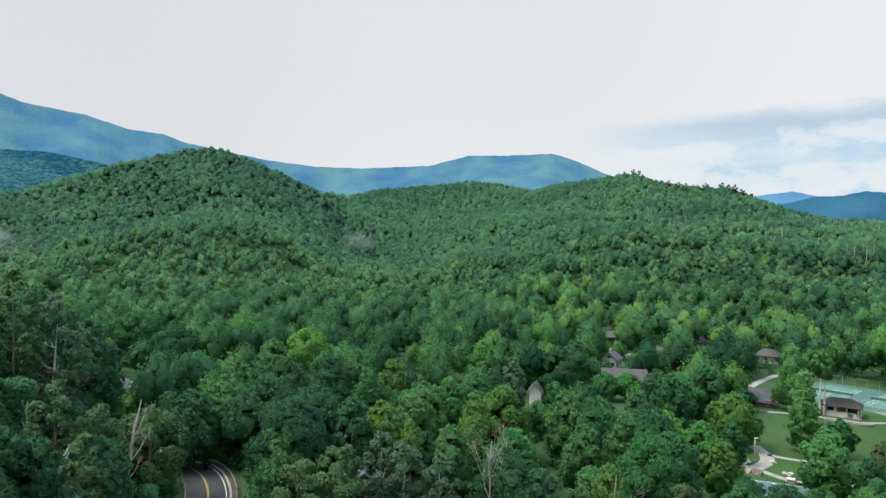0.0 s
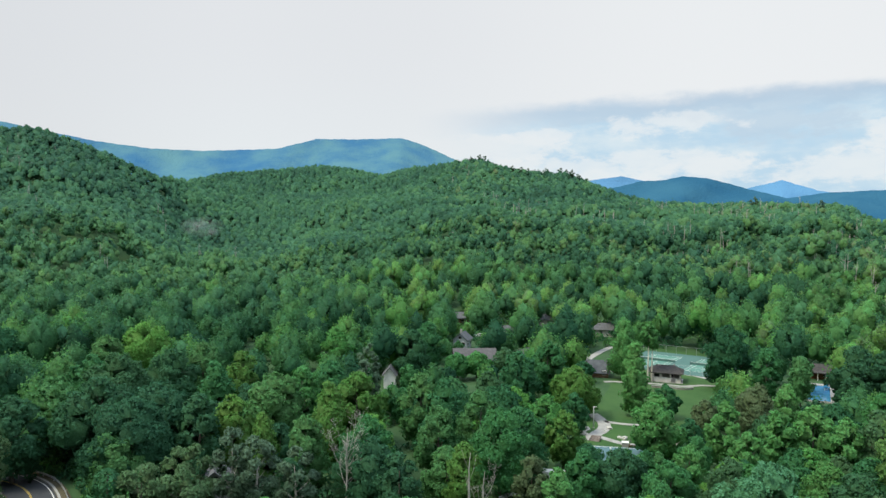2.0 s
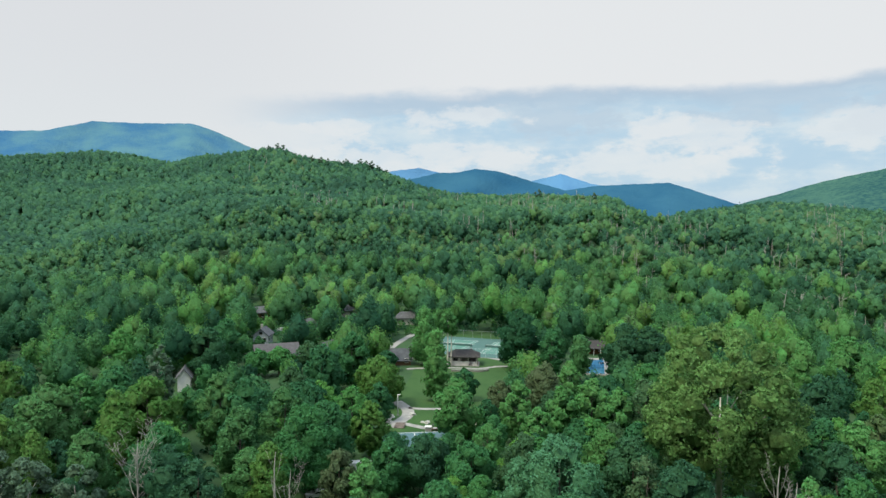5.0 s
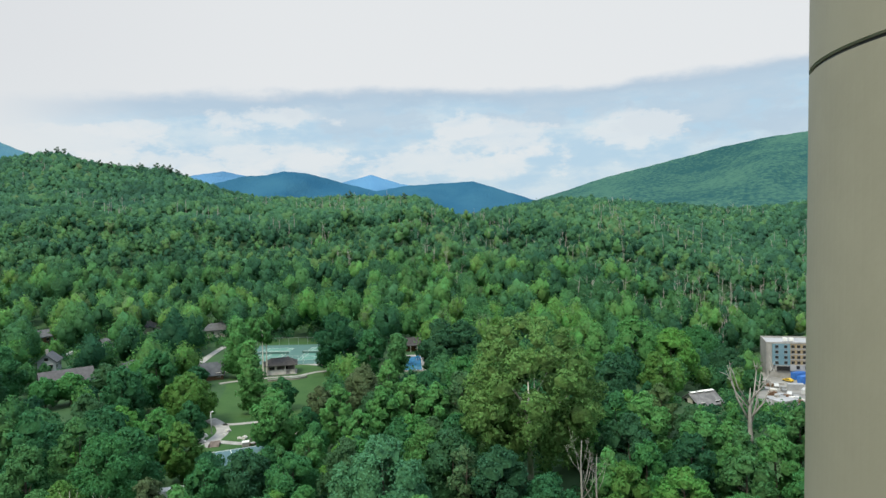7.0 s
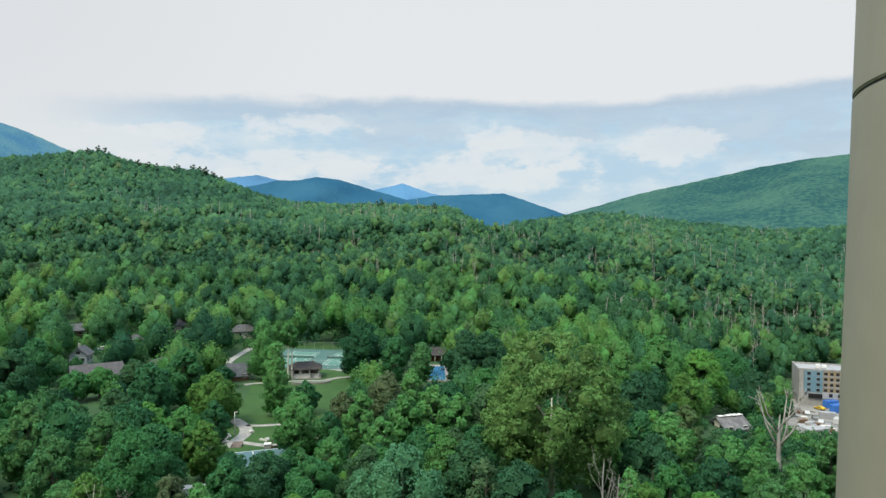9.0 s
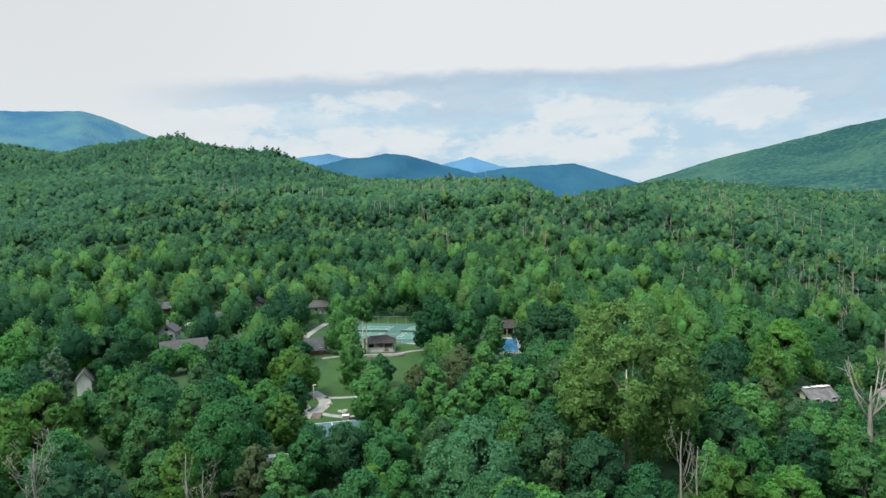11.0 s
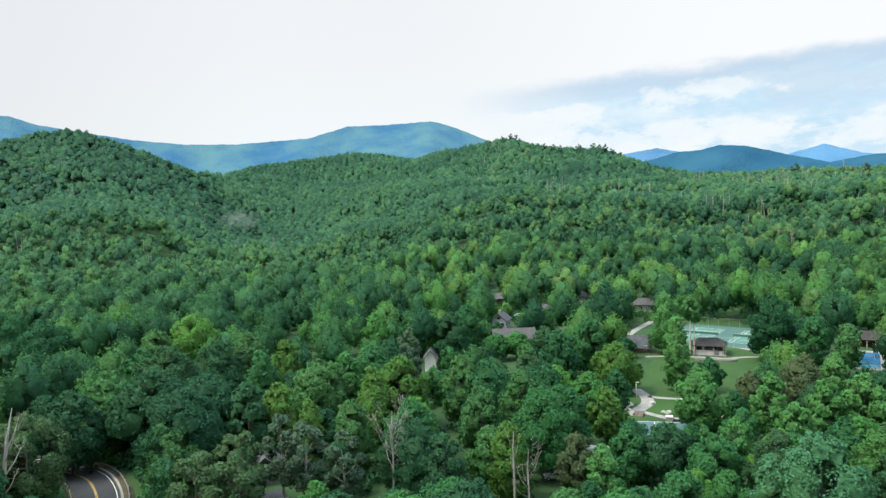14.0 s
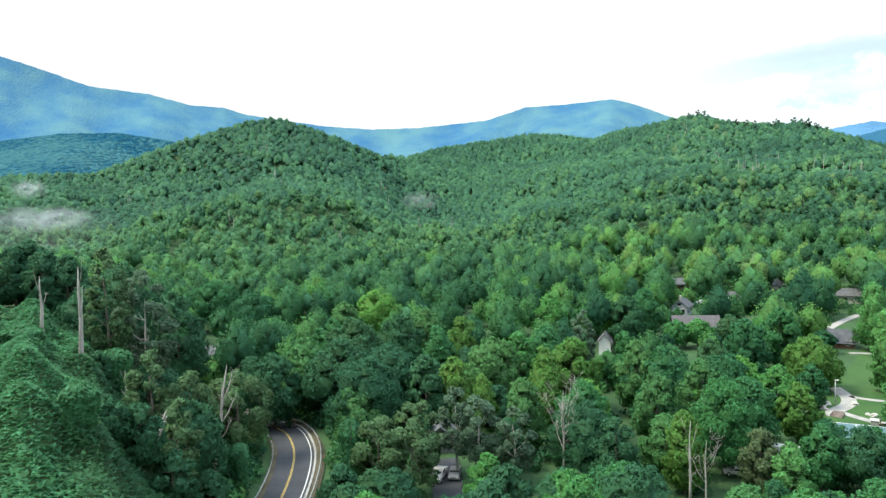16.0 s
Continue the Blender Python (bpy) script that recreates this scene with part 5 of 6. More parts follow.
def gable_wall(bm, w, d, z0, z1, h):
    v = [bm.verts.new(p) for p in ((-w / 2, -d / 2, z0), (w / 2, -d / 2, z0), (w / 2, d / 2, z0), (-w / 2, d / 2, z0), (-w / 2, -d / 2, z1), (w / 2, -d / 2, z1), (w / 2, d / 2, z1), (-w / 2, d / 2, z1), (-w / 2, 0, z1 + h), (w / 2, 0, z1 + h))]
    for f in ((0, 1, 5, 4), (2, 3, 7, 6), (1, 2, 6, 9, 5), (3, 0, 4, 8, 7), (3, 2, 1, 0)):
        bm.faces.new([v[i] for i in f])
    return bm


def build_pavilion():
    x, y = polar(30.35, 229)
    root = empty("park_pavilion", pose(x, y, 0.1, 0, 0, -33), "small park building with dark hipped roof and cream walls", "pavilion")
    part("roof", hip_roof(bmesh.new(), 9.4, 6.4, 3.1, 1.8, 0.8, 0.6), SHINGLE, root, "dark brown shingle roof")
    part("ridge_cap", boxes((0, 0, 4.9, 5.8, 0.3, 0.1)), SHINGLE, root)
    part("back_wall", boxes((0, 2.9, 1.5, 9.2, 0.3, 2.9)), SIDING, root, "cream rendered wall")
    part("store_wall", boxes((-2.6, 0.4, 1.5, 3.6, 4.6, 2.9)), SIDING, root, "cream rendered wall")
    part("front_wall", boxes((-1.0, -2.9, 0.75, 5.4, 0.3, 1.35)), SIDING, root, "cream low wall under the open front")
    part("front_wall", boxes((3.6, -2.9, 0.75, 1.0, 0.3, 1.35)), SIDING, root, "cream low wall under the open front")
    part("coping", boxes((-1.0, -2.9, 1.46, 5.6, 0.44, 0.1)), WHITE, root, "white sill")
    part("floor", boxes((0, 0, 0.06, 10.4, 7.4, 0.16)), CONCRETE, root)
    for px in (-4.4, -1.4, 1.6, 4.4):
        part("post", boxes((px, -2.9, 1.6, 0.34, 0.34, 2.95)), SIDING, root, "cream square pier")
    part("side_wall", boxes((4.5, 0.6, 1.5, 0.3, 4.6, 2.8)), TIMBER, root, "brown timber end wall")
    part("window", boxes((-2.6, -1.94, 1.9, 1.6, 0.1, 1.0)), DARK, root)
    part("door", boxes((1.6, 2.7, 1.15, 1.0, 0.1, 2.1)), DARK, root)
    part("counter", boxes((2.6, -1.2, 0.65, 2.2, 0.8, 1.1, 0.03)), WHITE, root)
    part("chimney", boxes((2.4, 1.4, 4.6, 0.6, 0.6, 1.0, 0.03)), CONCRETE, root)


build_pavilion()


def lamp_post(az, d, h, label="slender steel light pole beside the footpath"):
    x, y = polar(az, d)
    root = empty("light_pole", pose(x, y, max(ground(x, y), 0.0)), label, "light pole", "light poles")
    V, F = tube_data([(0, 0, 0), (0, 0, h * 0.5), (0, 0, h)], [0.14, 0.11, 0.07], 10)
    mesh_ob("pole", V, F, STEEL, root, smooth=True)
    part("base", boxes((0, 0, 0.15, 0.4, 0.4, 0.4, 0.03)), CONCRETE, root)
    part("head", boxes((0.3, 0, h, 0.8, 0.3, 0.12, 0.03)), WHITE, root)


lamp_post(24.82, 168.5, 5.2)
lamp_post(34.2, 256, 7.5, "tall steel floodlight pole between the tennis courts")
lamp_post(29.0, 282, 7.0, "tall steel floodlight pole behind the tennis courts")
lamp_post(36.2, 245, 7.0, "tall steel floodlight pole beside the tennis courts")


def build_ball_court():
    x, y = polar(26.3, 149.3)
    root = empty("basketball_court", pose(x, y, 0, 0, 0, -22), "blue-grey ball court with white markings", "ball court")
    part("surface", boxes((0, 0, 0.14, 17, 10.5, 0.2)), COURT_BLUE, root)
    for ln in ((0, 4.9, 0.25, 16, 0.14, 0.02), (-8, 0, 0.25, 0.14, 9.8, 0.02), (8, 0, 0.25, 0.14, 9.8, 0.02), (0, 0, 0.25, 0.14, 9.8, 0.02), (-5.2, 2.4, 0.25, 5.6, 0.14, 0.02), (-5.2, -2.4, 0.25, 5.6, 0.14, 0.02)):
        part("line", boxes(ln), WHITE, root, "white court line")
    x, y = polar(25.05, 160.2)
    st = empty("timber_steps", pose(x, y, 0.1, 0, 0, -35), "weathered timber steps down to the ball court", "steps")
    for i in range(6):
        part("step", boxes((0, -i * 0.42, 0.62 - i * 0.11, 2.0, 0.42, 0.12, 0.02)), GREY_TIMBER, st)
    for s in (-1, 1):
        part("stringer", boxes((s * 1.06, -1.05, 0.3, 0.1, 2.7, 0.5)), GREY_TIMBER, st)


build_ball_court()


def park_hut():
    x, y = polar(27.6, 156.0)
    root = empty("park_hut", pose(x, y, 0.1, 0, 0, -30), "small white-walled hut with a dark lean-to roof", "hut")
    part("wall", boxes((-0.7, 0, 0.45, 1.4, 1.2, 0.9, 0.03)), CONCRETE, root, "pale rendered wall")
    part("flat_roof", boxes((-0.7, 0, 0.96, 1.6, 1.4, 0.12)), WHITE, root, "white flat roof")
    part("lean_to_roof", boxes((1.2, 0, 1.26, 2.0, 2.0, 0.1)), SHINGLE, root, "dark shingle roof")
    part("bench", boxes((1.1, -0.4, 0.45, 1.6, 0.5, 0.1, 0.02)), TIMBER, root)
    for px in (0.2, 1.9):
        part("post", boxes((px, 0.8, 0.6, 0.14, 0.14, 1.22)), TIMBER, root)
        part("post", boxes((px, -0.9, 0.6, 0.14, 0.14, 1.22)), TIMBER, root)


park_hut()
ROCK = plain("boulder", (0.36, 0.35, 0.33), (0.55, 0.54, 0.51), 1.2, 0.9)


def boulder(seed, az, d, size):
    r = random.Random(seed)
    bm = bmesh.new()
    bmesh.ops.create_icosphere(bm, subdivisions=2, radius=1.0)
    for v in bm.verts:
        v.co = v.co * (0.75 + 0.4 * noise.noise(v.co * 1.3 + Vector((seed, 0, 0))))
        v.co = Vector((v.co.x * size, v.co.y * size * 0.7, max(v.co.z * size * 0.5, -0.2)))
    ob = part("boulder", bm, ROCK)
    x, y = polar(az, d)
    ob.matrix_basis = pose(x, y, ground(x, y) + 0.2, 0, 0, r.uniform(0, 360))
    tagged(ob, "pale grey boulder lying on the lawn", "boulder", "boulders on the lawn")


for i, (a, d, s) in enumerate(((23.9, 165.4, 1.7), (24.3, 167.2, 1.4), (24.05, 163.0, 1.2), (26.05, 169.2, 1.3), (25.75, 166.4, 0.7), (27.3, 161.8, 1.3), (26.9, 162.2, 0.8), (31.35, 161, 1.3), (30.9, 162.6, 1.0), (30.2, 164, 0.9), (28.7, 166, 0.8))):
    boulder(i, a, d, s)

# ---- pool ----
POOL_BLUE = plain("pool_water", (0.03, 0.17, 0.36), (0.06, 0.25, 0.45), 0.5, 0.12, 1.5, 0.15, spec=0.6)


def build_pool():
    x, y = polar(41.0, 232)
    root = empty("swimming_pool", pose(x, y, 0, 0, 0, -41), "bright blue outdoor swimming pool with pale deck", "swimming pool")
    part("deck", boxes((0, -0.6, 0.10, 10, 26, 0.24)), CONCRETE, root, "pale paved deck")
    part("water", boxes((0, -2, 0.20, 6.6, 22, 0.1)), POOL_BLUE, root, "blue water")
    for ln in ((0, -13.2, 0.3, 7.4, 0.4, 0.16), (0, 9.2, 0.3, 7.4, 0.4, 0.16), (-3.5, -2, 0.3, 0.4, 22, 0.16), (3.5, -2, 0.3, 0.4, 22, 0.16)):
        part("coping", boxes(ln), CONCRETE, root, "pale coping")
    part("slide", boxes((2.2, 4.5, 1.2, 0.9, 4.5, 0.25)), POOL_BLUE, root, "blue slide")
    for px, py in ((1.9, 3.0), (2.5, 3.0), (1.9, 6.0), (2.5, 6.0)):
        part("slide_leg", boxes((px, py, 0.6, 0.1, 0.1, 1.1)), WHITE, root)


build_pool()
ORANGE = plain("orange_brown_wood", (0.121, 0.055, 0.025), (0.176, 0.083, 0.039), 1.0, 0.7)
BLUEGREY = plain("blue_grey_siding", (0.24, 0.28, 0.33), (0.33, 0.37, 0.42), 1.0, 0.8, stretch=(1, 1, 8))
RED_ROOF = plain("red_brown_roof", (0.16, 0.05, 0.035), (0.24, 0.085, 0.06), 1.0, 0.8)


def house(az, d, w, dep, wall_h, roof_h, turn, wall_mat, roof_mat, label, chimney=False, porch=False, z=None, attic=True):
    x, y = polar(az, d)
    root = empty("house", pose(x, y, ground(x, y) if z is None else z, 0, 0, turn), label, "house", "houses in the wood")
    part("wall", gable_wall(bmesh.new(), w, dep, -0.5, wall_h, roof_h), wall_mat, root)
    part("roof", gable_roof(bmesh.new(), w, dep, wall_h + 0.05, roof_h, 0.6), roof_mat, root)
    for px in np.linspace(-w / 2 + 1.4, w / 2 - 1.4, max(2, int(w / 3.2))):
        for s in (-1, 1):
            win = part("window", boxes((px, s * (dep / 2 + 0.03), 1.6, 1.1, 0.1, 1.2)), DARK, root)
            part("lintel", boxes((px, s * (dep / 2 + 0.02), 2.26, 1.3, 0.14, 0.12)), WHITE, win)
            part("sill", boxes((px, s * (dep / 2 + 0.02), 0.94, 1.3, 0.16, 0.1)), WHITE, win)
    for s in (-1, 1) if attic else ():
        win = part("gable_window", boxes((s * (w / 2 + 0.03), 0, wall_h + roof_h * 0.25, 0.1, 1.2, 1.0)), DARK, root)
        part("sill", boxes((s * (w / 2 + 0.02), 0, wall_h + roof_h * 0.25 - 0.55, 0.16, 1.4, 0.1)), WHITE, win)
    for s in (-1, 1) if dep > 5.5 else ():
        for py in (-dep * 0.24, dep * 0.24):
            win = part("window", boxes((s * (w / 2 + 0.03), py, 1.7, 0.1, 1.2, 1.4)), DARK, root)
            part("sill", boxes((s * (w / 2 + 0.02), py, 0.95, 0.18, 1.4, 0.1)), WHITE, win)
            part("lintel", boxes((s * (w / 2 + 0.02), py, 2.46, 0.16, 1.4, 0.1)), WHITE, win)
    if chimney:
        part("chimney", boxes((w * 0.2, dep * 0.15, wall_h + roof_h, 0.8, 0.8, 1.8, 0.03)), CONCRETE, root)
    if porch:
        part("porch_roof", boxes((0, -dep / 2 - 1.4, wall_h - 0.2, w * 0.7, 2.8, 0.16)), roof_mat, root)
        for px in (-w * 0.33, 0, w * 0.33):
            part("porch_post", boxes((px, -dep / 2 - 2.6, wall_h / 2 - 0.2, 0.16, 0.16, wall_h)), WHITE, root)
    return root


BROWN_ROOF = plain("weathered_brown_shingle", (0.080, 0.079, 0.085), (0.125, 0.122, 0.130), 1.0, 0.9, 14)
SLATE = plain("blue_grey_roof", (0.065, 0.072, 0.085), (0.115, 0.125, 0.14), 0.8, 0.85, 14)
house(14.0, 273, 7.4, 5.6, 3.6, 2.3, 62, BLUEGREY, SLATE, "blue-grey gabled house with white-trimmed windows", True, z=0.8)
house(15.0, 241, 14, 9, 2.6, 3.0, -9, SIDING, BROWN_ROOF, "low house under a broad grey-brown shingle roof", z=0.3)
house(19.15, 251, 6.5, 5, 2.6, 1.8, 40, WHITE, GREY_ROOF, "small white house with grey roof among trees")
house(25.0, 231, 7.4, 7.5, 2.0, 3.0, -25, TIMBER, SLATE, "house with steep blue-grey roof beside the park path")
house(13.7, 336, 10, 8, 3.0, 2.2, 10, TIMBER, GREY_ROOF, "brown house with grey roof deep in the wood")
house(21.0, 336, 12, 8, 3.0, 2.0, -15, SIDING, GREY_ROOF, "long pale house deep in the wood")
house(25.3, 318, 12, 8, 3.2, 2.2, -25, SIDING, GREY_ROOF, "pale house with grey roof behind the park")
house(17.9, 312, 6, 5, 2.6, 1.6, 10, WHITE, GREY_ROOF, "small white cottage deep in the wood")
house(8.0, 207, 5, 3.4, 4.2, 2.0, 78, WHITE, GREY_ROOF, "narrow white-painted gabled house between the trees", z=0.2, attic=False)
house(-6.1, 129, 7, 5.2, 2.8, 2.0, 98, plain("weathered_siding", (0.15, 0.155, 0.155), (0.21, 0.215, 0.21), 0.6, 0.85), GREY_ROOF, "pale grey gabled house half hidden by trees", z=0.4)
house(-24.9, 210, 9, 6, 2.8, 1.8, 15, RED_ROOF, GREY_ROOF, "small red-brown cabin half hidden in the wood")
house(41.0, 256, 7, 6, 2.6, 1.8, -41, ORANGE, SHINGLE, "orange-brown timber cabin with dark roof near the pool", porch=True)
shed = house(64.2, 198, 7.5, 7, 1.8, 2.3, -24, SIDING, plain("grey_metal_roof", (0.10, 0.10, 0.105), (0.22, 0.22, 0.225), 0.6, 0.75), "building with worn grey roof and white sheeting along its ridge", z=ground(*polar(64.2, 198)) - 0.9, attic=False)
for px, w in ((-2.6, 1.8), (-0.4, 1.5), (1.7, 2.1), (3.5, 1.0)):
    part("ridge_sheet", boxes((px, 0.1, 4.26, w, 1.3 + 0.3 * math.sin(px), 0.12, 0.03)), WHITE, shed, "white plastic sheeting")
house(-7.46, 328, 2.2, 2.0, 2.0, 0.8, 20, WHITE, GREY_ROOF, "tiny white shed far off in the wood")

# ---- vehicles ----
GLASS = plain("vehicle_glass", (0.012, 0.014, 0.016), (0.02, 0.022, 0.024), 1.0, 0.08, spec=0.6)
TYRE = plain("tyre_rubber", (0.014, 0.014, 0.014), (0.024, 0.024, 0.024), 5.0, 0.9)
PAINTS = {n: plain(n + "_vehicle_paint", a, b, 1.0, 0.3, spec=0.5) for n, a, b in (("white", (0.55, 0.55, 0.55), (0.66, 0.66, 0.66)), ("grey", (0.20, 0.21, 0.22), (0.27, 0.28, 0.29)), ("silver", (0.48, 0.49, 0.50), (0.58, 0.59, 0.6)), ("red", (0.32, 0.03, 0.025), (0.40, 0.045, 0.035)), ("yellow", (0.62, 0.40, 0.03), (0.72, 0.48, 0.05)), ("blue", (0.03, 0.14, 0.5), (0.05, 0.2, 0.6)))}


def profile_body(bm, outline, width):
    """Side outline (y, z) extruded across x, edges softened."""
    l = [bm.verts.new((-width / 2, y, z)) for y, z in outline]
    r = [bm.verts.new((width / 2, y, z)) for y, z in outline]
    n = len(outline)
    bm.faces.new(l)
    bm.faces.new(r[::-1])
    for i in range(n):
        bm.faces.new((l[i], r[i], r[(i + 1) % n], l[(i + 1) % n]))
    bmesh.ops.recalc_face_normals(bm, faces=bm.faces)
    bmesh.ops.bevel(bm, geom=list(bm.edges), offset=0.05, segments=1, affect="EDGES")
    return bm


def vehicle(az, d, turn, paint, kind="car", z=None, label=""):
    x, y = polar(az, d)
    z = ground(x, y) + 0.3 if z is None else z
    root = empty("pickup_truck" if kind == "pickup" else "van" if kind == "van" else "car", pose(x, y, z, 0, 0, turn), label or f"{paint} parked {kind}", kind, "parked vehicles")
    if kind == "van":
        out, cab = [(-2.7, 0.45), (2.7, 0.45), (2.75, 1.1), (2.2, 1.3), (1.7, 2.35), (-2.7, 2.4)], [(1.05, 1.35), (2.12, 1.35), (1.75, 2.15), (1.05, 2.15)]
    elif kind == "pickup":
        out, cab = [(-2.8, 0.45), (2.7, 0.45), (2.75, 1.05), (1.3, 1.18), (0.7, 1.8), (-0.7, 1.82), (-0.8, 1.2), (-2.8, 1.2)], [(-0.6, 1.2), (1.15, 1.2), (0.68, 1.72), (-0.58, 1.72)]
    else:
        out, cab = [(-2.2, 0.4), (2.2, 0.4), (2.25, 0.85), (1.1, 0.98), (0.45, 1.45), (-1.2, 1.47), (-2.0, 1.0), (-2.25, 0.9)], [(-1.75, 0.98), (0.98, 0.98), (0.42, 1.39), (-1.15, 1.40)]
    part("body", profile_body(bmesh.new(), out, 1.85), PAINTS[paint], root)
    part("windows", profile_body(bmesh.new(), cab, 1.89), GLASS, root)
    part("windscreen", boxes((0, (cab[1][0] + cab[2][0]) / 2 + 0.06, (cab[1][1] + cab[2][1]) / 2, 1.5, 0.12, 0.34)), GLASS, root)
    for sx in (-1, 1):
        for sy in (-1.45, 1.5):
            bm = bmesh.new()
            bmesh.ops.create_cone(bm, cap_ends=True, segments=16, radius1=0.36, radius2=0.36, depth=0.24, matrix=pose(sx * 0.84, sy, 0.36, 0, 90, 0))
            wheel = part("wheel", bm, TYRE, root)
            bm = bmesh.new()
            bmesh.ops.create_cone(bm, cap_ends=True, segments=12, radius1=0.2, radius2=0.2, depth=0.04, matrix=pose(sx * 0.965, sy, 0.36, 0, 90, 0))
            part("rim", bm, STEEL, wheel)
        part("headlight", boxes((sx * 0.65, out[1][0] + 0.02, 0.8, 0.35, 0.08, 0.16)), WHITE, root)


def build_drive():
    line = smooth_line([polar(a, d) for a, d in ((-5.2, 84), (-5.3, 95), (-5.5, 106), (-5.7, 116), (-5.8, 122))])
    tagged(ribbon("driveway", line, -2.6, 2.6, 0.35, 0.9, ASPHALT), "narrow dark asphalt driveway between trees", "driveway", kind="structure")


build_drive()
vehicle(-6.3, 113, 170, "white", "pickup", label="white pickup truck parked on the driveway")
vehicle(-4.9, 113.5, 176, "grey", "car", label="dark grey car parked on the driveway")
vehicle(21.35, 129.5, 60, "white", "van", label="white van parked under the trees")
vehicle(18.2, 119.5, 80, "silver", "car", label="silver car parked under the trees")
vehicle(15.4, 302, 100, "white", "car", label="white car parked by the houses")
vehicle(12.5, 279, 80, "silver", "car", label="silver car parked beside a house")

# ---- building site in the side valley ----
PANEL_BLUE = plain("blue_wall_membrane", (0.13, 0.24, 0.31), (0.17, 0.29, 0.36), 0.25, 0.7)
PANEL_OCHRE = plain("ochre_sheathing", (0.30, 0.235, 0.14), (0.37, 0.29, 0.18), 0.3, 0.8)
PANEL_GREY = plain("grey_block_wall", (0.30, 0.31, 0.33), (0.40, 0.41, 0.43), 0.3, 0.85)
LOT_Z = -27.0


END_WALL = plain("pale_sheathing", (0.29, 0.288, 0.28), (0.37, 0.366, 0.355), 0.2, 0.85)


def build_hotel():
    x, y = polar(69.0, 340)
    root = empty("hotel", pose(x, y, LOT_Z + 2.4, 0, 0, -60), "unfinished five-storey hotel clad in blue and ochre sheathing", "hotel")
    W, D, S = 44.0, 15.0, 2.4
    H = S * 5
    part("core", boxes((W / 2, D / 2 + 0.2, H / 2, W, D, H)), PANEL_GREY, root, "grey wall core")
    part("foundation", boxes((W / 2, D / 2, -2.2, W + 0.4, D + 0.6, 4.4)), CONCRETE, root, "bare concrete foundation")
    part("end_wall", boxes((-0.15, D / 2, H / 2 + 0.4, 0.5, D + 0.8, H + 0.8)), END_WALL, root, "pale end wall")
    part("end_return", boxes((0.9, -0.15, H / 2 + 0.2, 2.2, 0.5, H + 0.4)), END_WALL, root, "pale corner bay")
    part("parapet", boxes((W / 2, -0.2, H + 0.35, W + 0.6, 0.5, 0.7), (W / 2, D + 0.3, H + 0.35, W + 0.6, 0.4, 0.7)), CONCRETE, root)
    part("plinth", boxes((W / 2 + 1.6, -0.3, S / 2, W - 3.4, 0.6, S)), PANEL_GREY, root, "grey ground-floor wall")
    bays = [("blue_panel", PANEL_BLUE, 2.1, 9.4, 0.45, 2), ("ochre_panel", PANEL_OCHRE, 9.4, 18.6, 0.1, 4), ("blue_panel", PANEL_BLUE, 18.6, 26.0, 0.45, 2), ("ochre_panel", PANEL_OCHRE, 26.0, 35.2, 0.1, 4), ("blue_panel", PANEL_BLUE, 35.2, 44.0, 0.45, 2)]
    for name, mat, a, b, out, n in bays:
        part(name, boxes(((a + b) / 2, -out / 2, S + 2 * S, b - a, out + 0.3, 4 * S)), mat, root)
        for f in range(1, 5):
            for i in range(n):
                wx = a + (i + 0.5) * (b - a) / n
                win = part("window", boxes((wx, -out - 0.18, f * S + 1.15, 1.3, 0.12, 1.25)), DARK, root)
                part("lintel", boxes((wx, -out - 0.2, f * S + 1.83, 1.5, 0.16, 0.1)), PANEL_GREY, win)
                part("sill", boxes((wx, -out - 0.2, f * S + 0.48, 1.5, 0.2, 0.1)), PANEL_GREY, win)
            if mat is PANEL_OCHRE:
                part("floor_band", boxes(((a + b) / 2, -out - 0.2, f * S + 0.1, b - a, 0.22, 0.34)), PANEL_GREY, root)
    part("entrance", boxes((6.5, -0.75, 1.0, 5.4, 0.4, 1.95)), DARK, root, "dark open entrance")
    for px in (12.5, 16.0):
        part("ground_window", boxes((px, -0.64, 1.5, 1.4, 0.1, 1.5)), DARK, root)
    for px in (8.5, 11.0, 27, 31):
        part("roof_unit", boxes((px, 6, H + 0.9, 1.8, 1.6, 1.4, 0.05)), WHITE, root, "white rooftop unit")


build_hotel()


def lot_sheet():
    """Car park that follows the slope of the side valley."""
    r0, r1 = np.linspace(0, 1, 24), np.linspace(0, 1, 30)
    A = [(68.6, 206), (79, 206), (80, 348), (68.0, 348)]
    P = [np.array(polar(*p)) for p in A]
    V = []
    for u in r1:
        for v in r0:
            p = (P[0] * (1 - v) + P[1] * v) * (1 - u) + (P[3] * (1 - v) + P[2] * v) * u
            V.append((*p, ground(*p) + 0.25))
    m = len(r0)
    F = [(i * m + j, i * m + j + 1, (i + 1) * m + j + 1, (i + 1) * m + j) for i in range(len(r1) - 1) for j in range(m - 1)]
    tagged(mesh_ob("car_park", V, F, plain("dusty_asphalt", (0.17, 0.17, 0.17), (0.30, 0.29, 0.27), 0.06, 0.9), smooth=True), "dusty grey building yard in front of the hotel", "car park", kind="structure")


lot_sheet()
for a, d, t, p, k in ((69.6, 322, -68, "silver", "car"), (70.1, 312, -60, "grey", "pickup"), (70.5, 300, -75, "silver", "car"), (70.9, 284, -66, "grey", "car"), (71.5, 306, -80, "silver", "van"), (70.0, 266, -70, "grey", "car"), (71.0, 258, -66, "grey", "car"), (70.4, 334, -20, "yellow", "car")):
    vehicle(a, d, t, p, k, label=f"{p} {k} parked in the building yard")


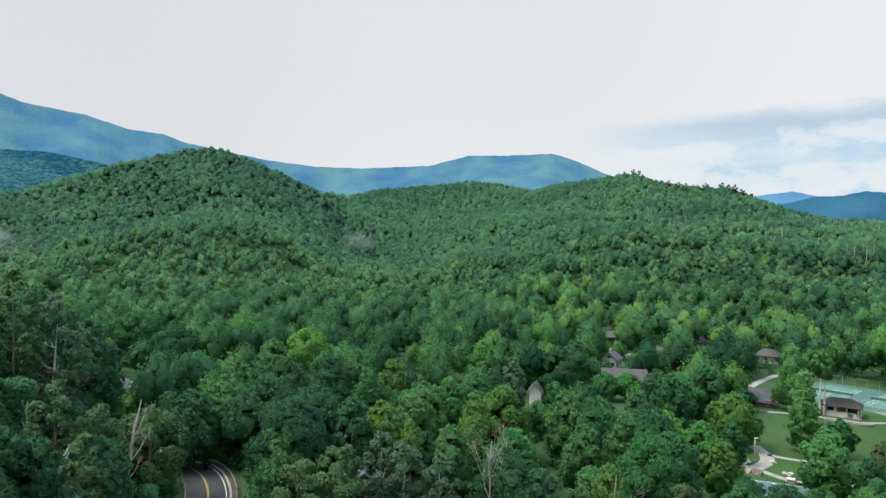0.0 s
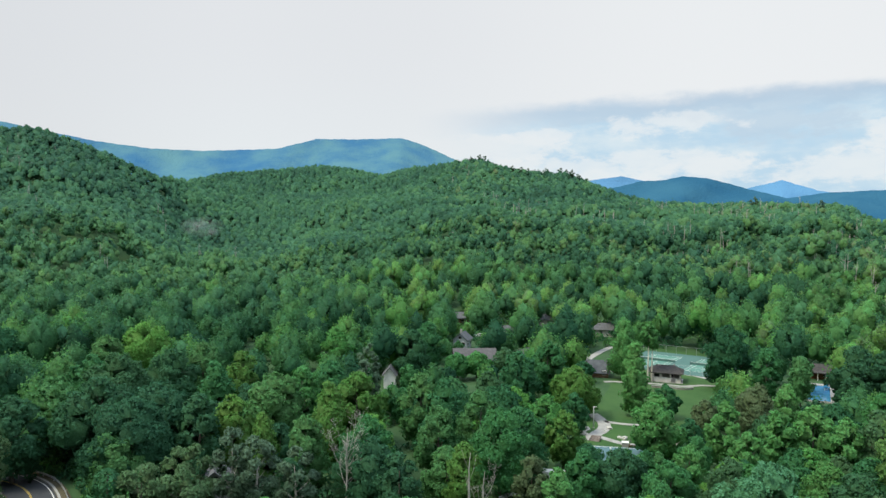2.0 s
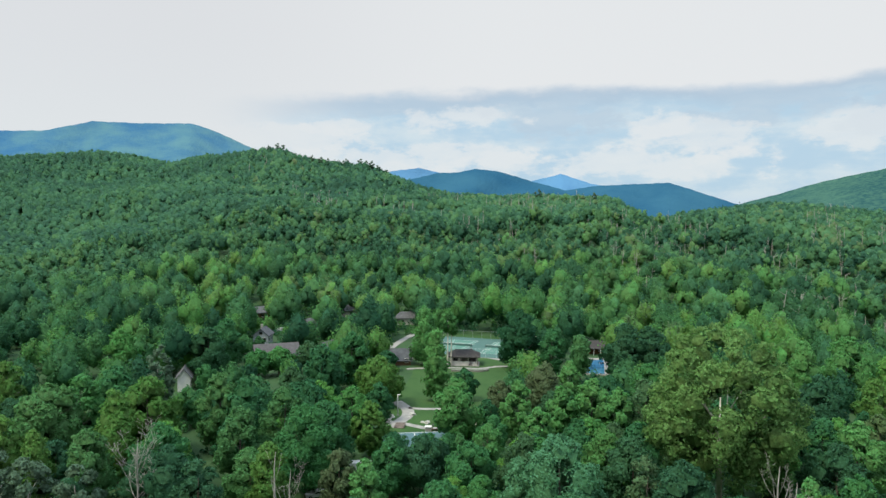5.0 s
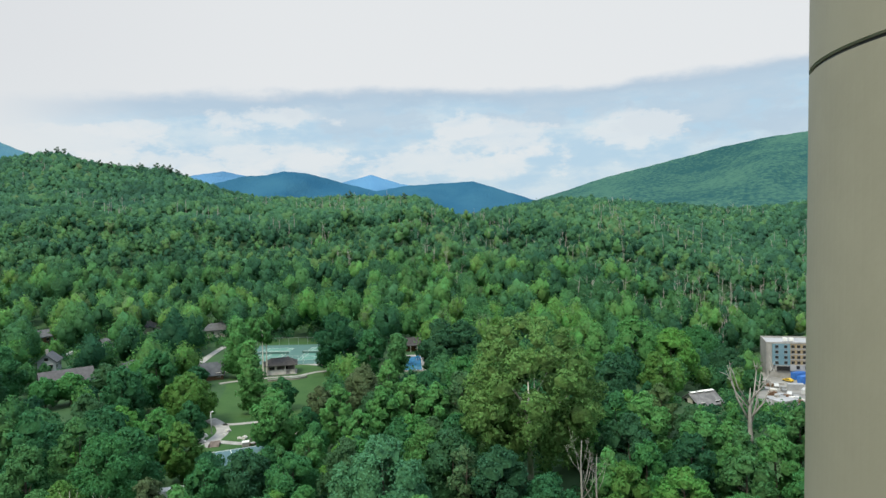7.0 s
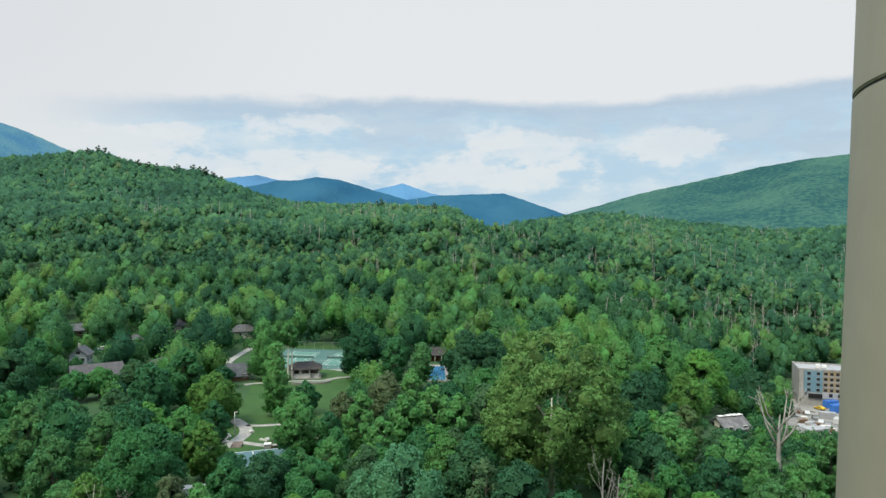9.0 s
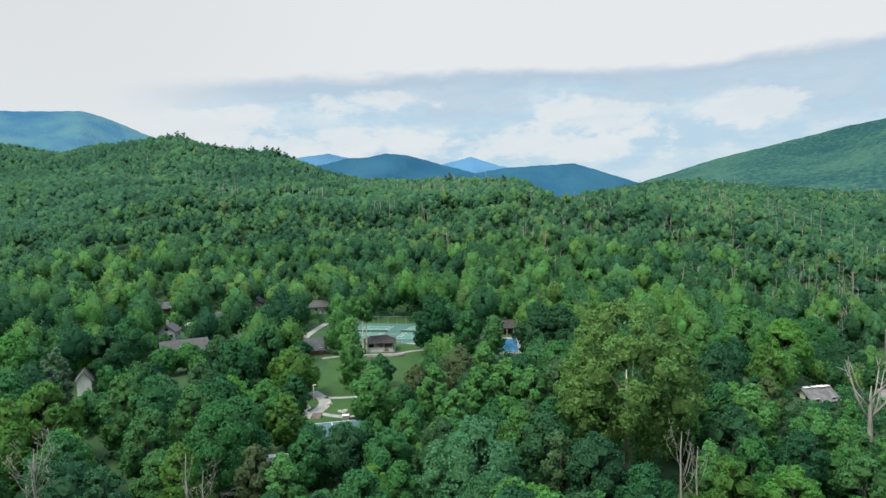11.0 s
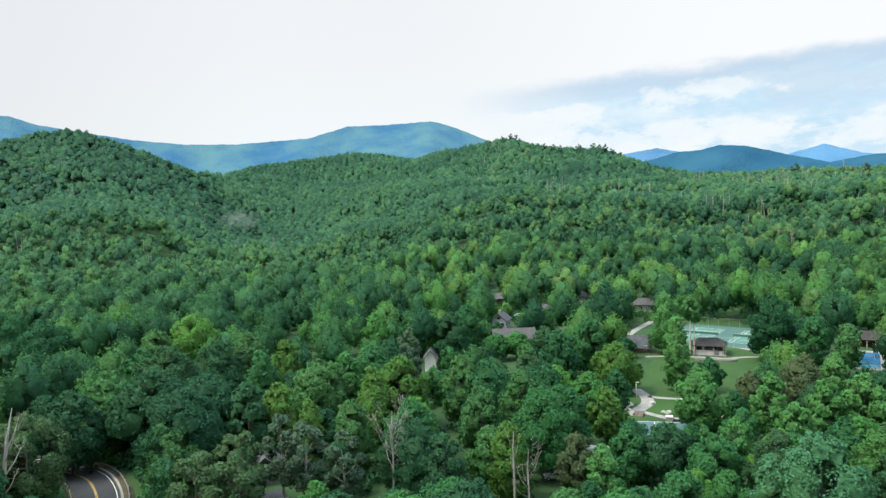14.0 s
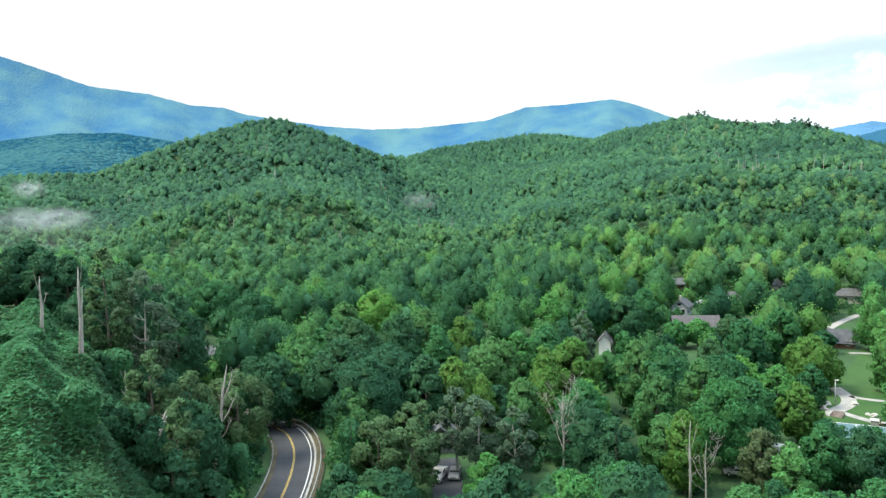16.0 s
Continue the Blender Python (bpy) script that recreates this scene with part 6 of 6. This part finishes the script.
def container(az, d, turn, mat, label, size=(2.5, 6.0, 2.5)):
    x, y = polar(az, d)
    root = empty("site_container", pose(x, y, ground(x, y) + 0.25, 0, 0, turn), label, "container", "containers in the yard")
    part("box", boxes((0, 0, size[2] / 2 + 0.1, *size, 0.04)), mat, root)
    for i in range(9):
        part("rib", boxes((-size[0] / 2 - 0.03, -size[1] / 2 + 0.4 + i * 0.65, size[2] / 2 + 0.1, 0.06, 0.2, size[2] * 0.9)), mat, root)
    part("door", boxes((0, -size[1] / 2 - 0.03, size[2] / 2 + 0.1, size[0] * 0.9, 0.06, size[2] * 0.9)), STEEL, root)


container(70.9, 318, 30, PANEL_GREY, "pale grey steel site container")
container(71.5, 333, 70, PAINTS["blue"], "bright blue steel site container", (2.6, 6.0, 3.2))
container(71.1, 340, 60, PAINTS["blue"], "bright blue steel site container", (2.6, 6.0, 3.0))
container(70.1, 202, 65, PANEL_GREY, "pale flat-roofed site cabin", (3.0, 6.0, 2.4))


def supply_stack(seed, az, d, mat, label):
    """Building material on a pallet."""
    r = random.Random(seed)
    x, y = polar(az, d)
    root = empty("material_stack", pose(x, y, ground(x, y) + 0.25, 0, 0, r.uniform(0, 90)), label, "building material", "stacks in the yard")
    w, l = r.uniform(1.4, 2.6), r.uniform(1.6, 4.2)
    part("pallet", boxes((0, 0, 0.08, w, l, 0.14)), GREY_TIMBER, root, "grey timber pallet")
    z = 0.16
    for _ in range(r.randint(2, 4)):
        h = r.uniform(0.25, 0.45)
        part("layer", boxes((r.uniform(-0.1, 0.1), r.uniform(-0.15, 0.15), z + h / 2, w * r.uniform(0.7, 0.98), l * r.uniform(0.7, 0.98), h, 0.02)), mat, root)
        z += h + 0.002


STACKS = ((68.9, 330), (69.2, 322), (69.0, 312), (69.4, 305), (69.9, 328), (69.3, 292), (69.8, 288), (70.6, 322), (69.6, 276), (70.3, 276), (69.2, 262), (70.8, 270), (69.7, 254), (70.2, 246), (69.4, 240), (71.2, 250), (70.0, 236), (70.9, 238))
for i, (a, d) in enumerate(STACKS):
    kind = (("pale wrapped blocks on a timber pallet", CONCRETE), ("stacked brown planks on a pallet", TIMBER), ("grey concrete blocks on a pallet", PANEL_GREY), ("pale plywood sheets on a pallet", SIDING))[i % 4]
    supply_stack(i, a, d, kind[1], kind[0])

# ---- mist ----
MIST, mk = material("mist")
veil_share = mk.n("ShaderNodeAttribute", attribute_name="share").outputs["Fac"]
thin = mk.n("ShaderNodeMixShader", {0: veil_share, 1: mk.n("ShaderNodeBsdfTransparent").outputs[0], 2: mk.n("ShaderNodeBsdfDiffuse", {"Color": (0.85, 0.87, 0.88, 1)}).outputs[0]}).outputs[0]
mk.t.links.new(thin, mk.n("ShaderNodeOutputMaterial").inputs[0])


def mist(seed, az, d, z, wide, high, dense):
    """A wisp of low cloud: thin curved layers, densest in the middle and fading to nothing at the rim."""
    root = empty("mist_wisp", pose(*polar(az, d), z, 0, 0, -az), "thin white wisp of mist drifting over the trees", "mist", "wisps of mist")
    n, m = 49, 25
    for k in range(3):
        V, T = [], []
        for j in range(m):
            for i in range(n):
                u, v = 2 * i / (n - 1) - 1, 2 * j / (m - 1) - 1
                q = Vector((u * 2.2 + seed + k * 3.1, v * 1.4, k * 1.7))
                V.append((u * wide, k * 9.0 + 5 * noise.noise(q * 0.8), v * high + 0.15 * high * noise.noise(q)))
                rim = max(0.0, 1 - u * u - v * v) ** 1.4
                T.append(min(0.9, dense * rim * max(0.0, 0.55 + 1.2 * noise.fractal(q * 1.3, 1.0, 2.0, 4))))
        F = [(j * n + i, j * n + i + 1, (j + 1) * n + i + 1, (j + 1) * n + i) for j in range(m - 1) for i in range(n - 1)]
        ob = mesh_ob("mist_layer", V, F, MIST, root, smooth=True)
        ob.data.attributes.new("share", "FLOAT", "POINT").data.foreach_set("value", T)
        ob.visible_shadow = False


mist(1.0, -35.3, 520, 45.0, 34, 10, 0.30)
mist(2.0, -35.9, 640, 69.0, 15, 9, 0.24)
mist(3.0, -6.9, 700, 47.5, 22, 11, 0.11)
mist(4.0, -35.5, 480, 36.0, 52, 20, 0.06)
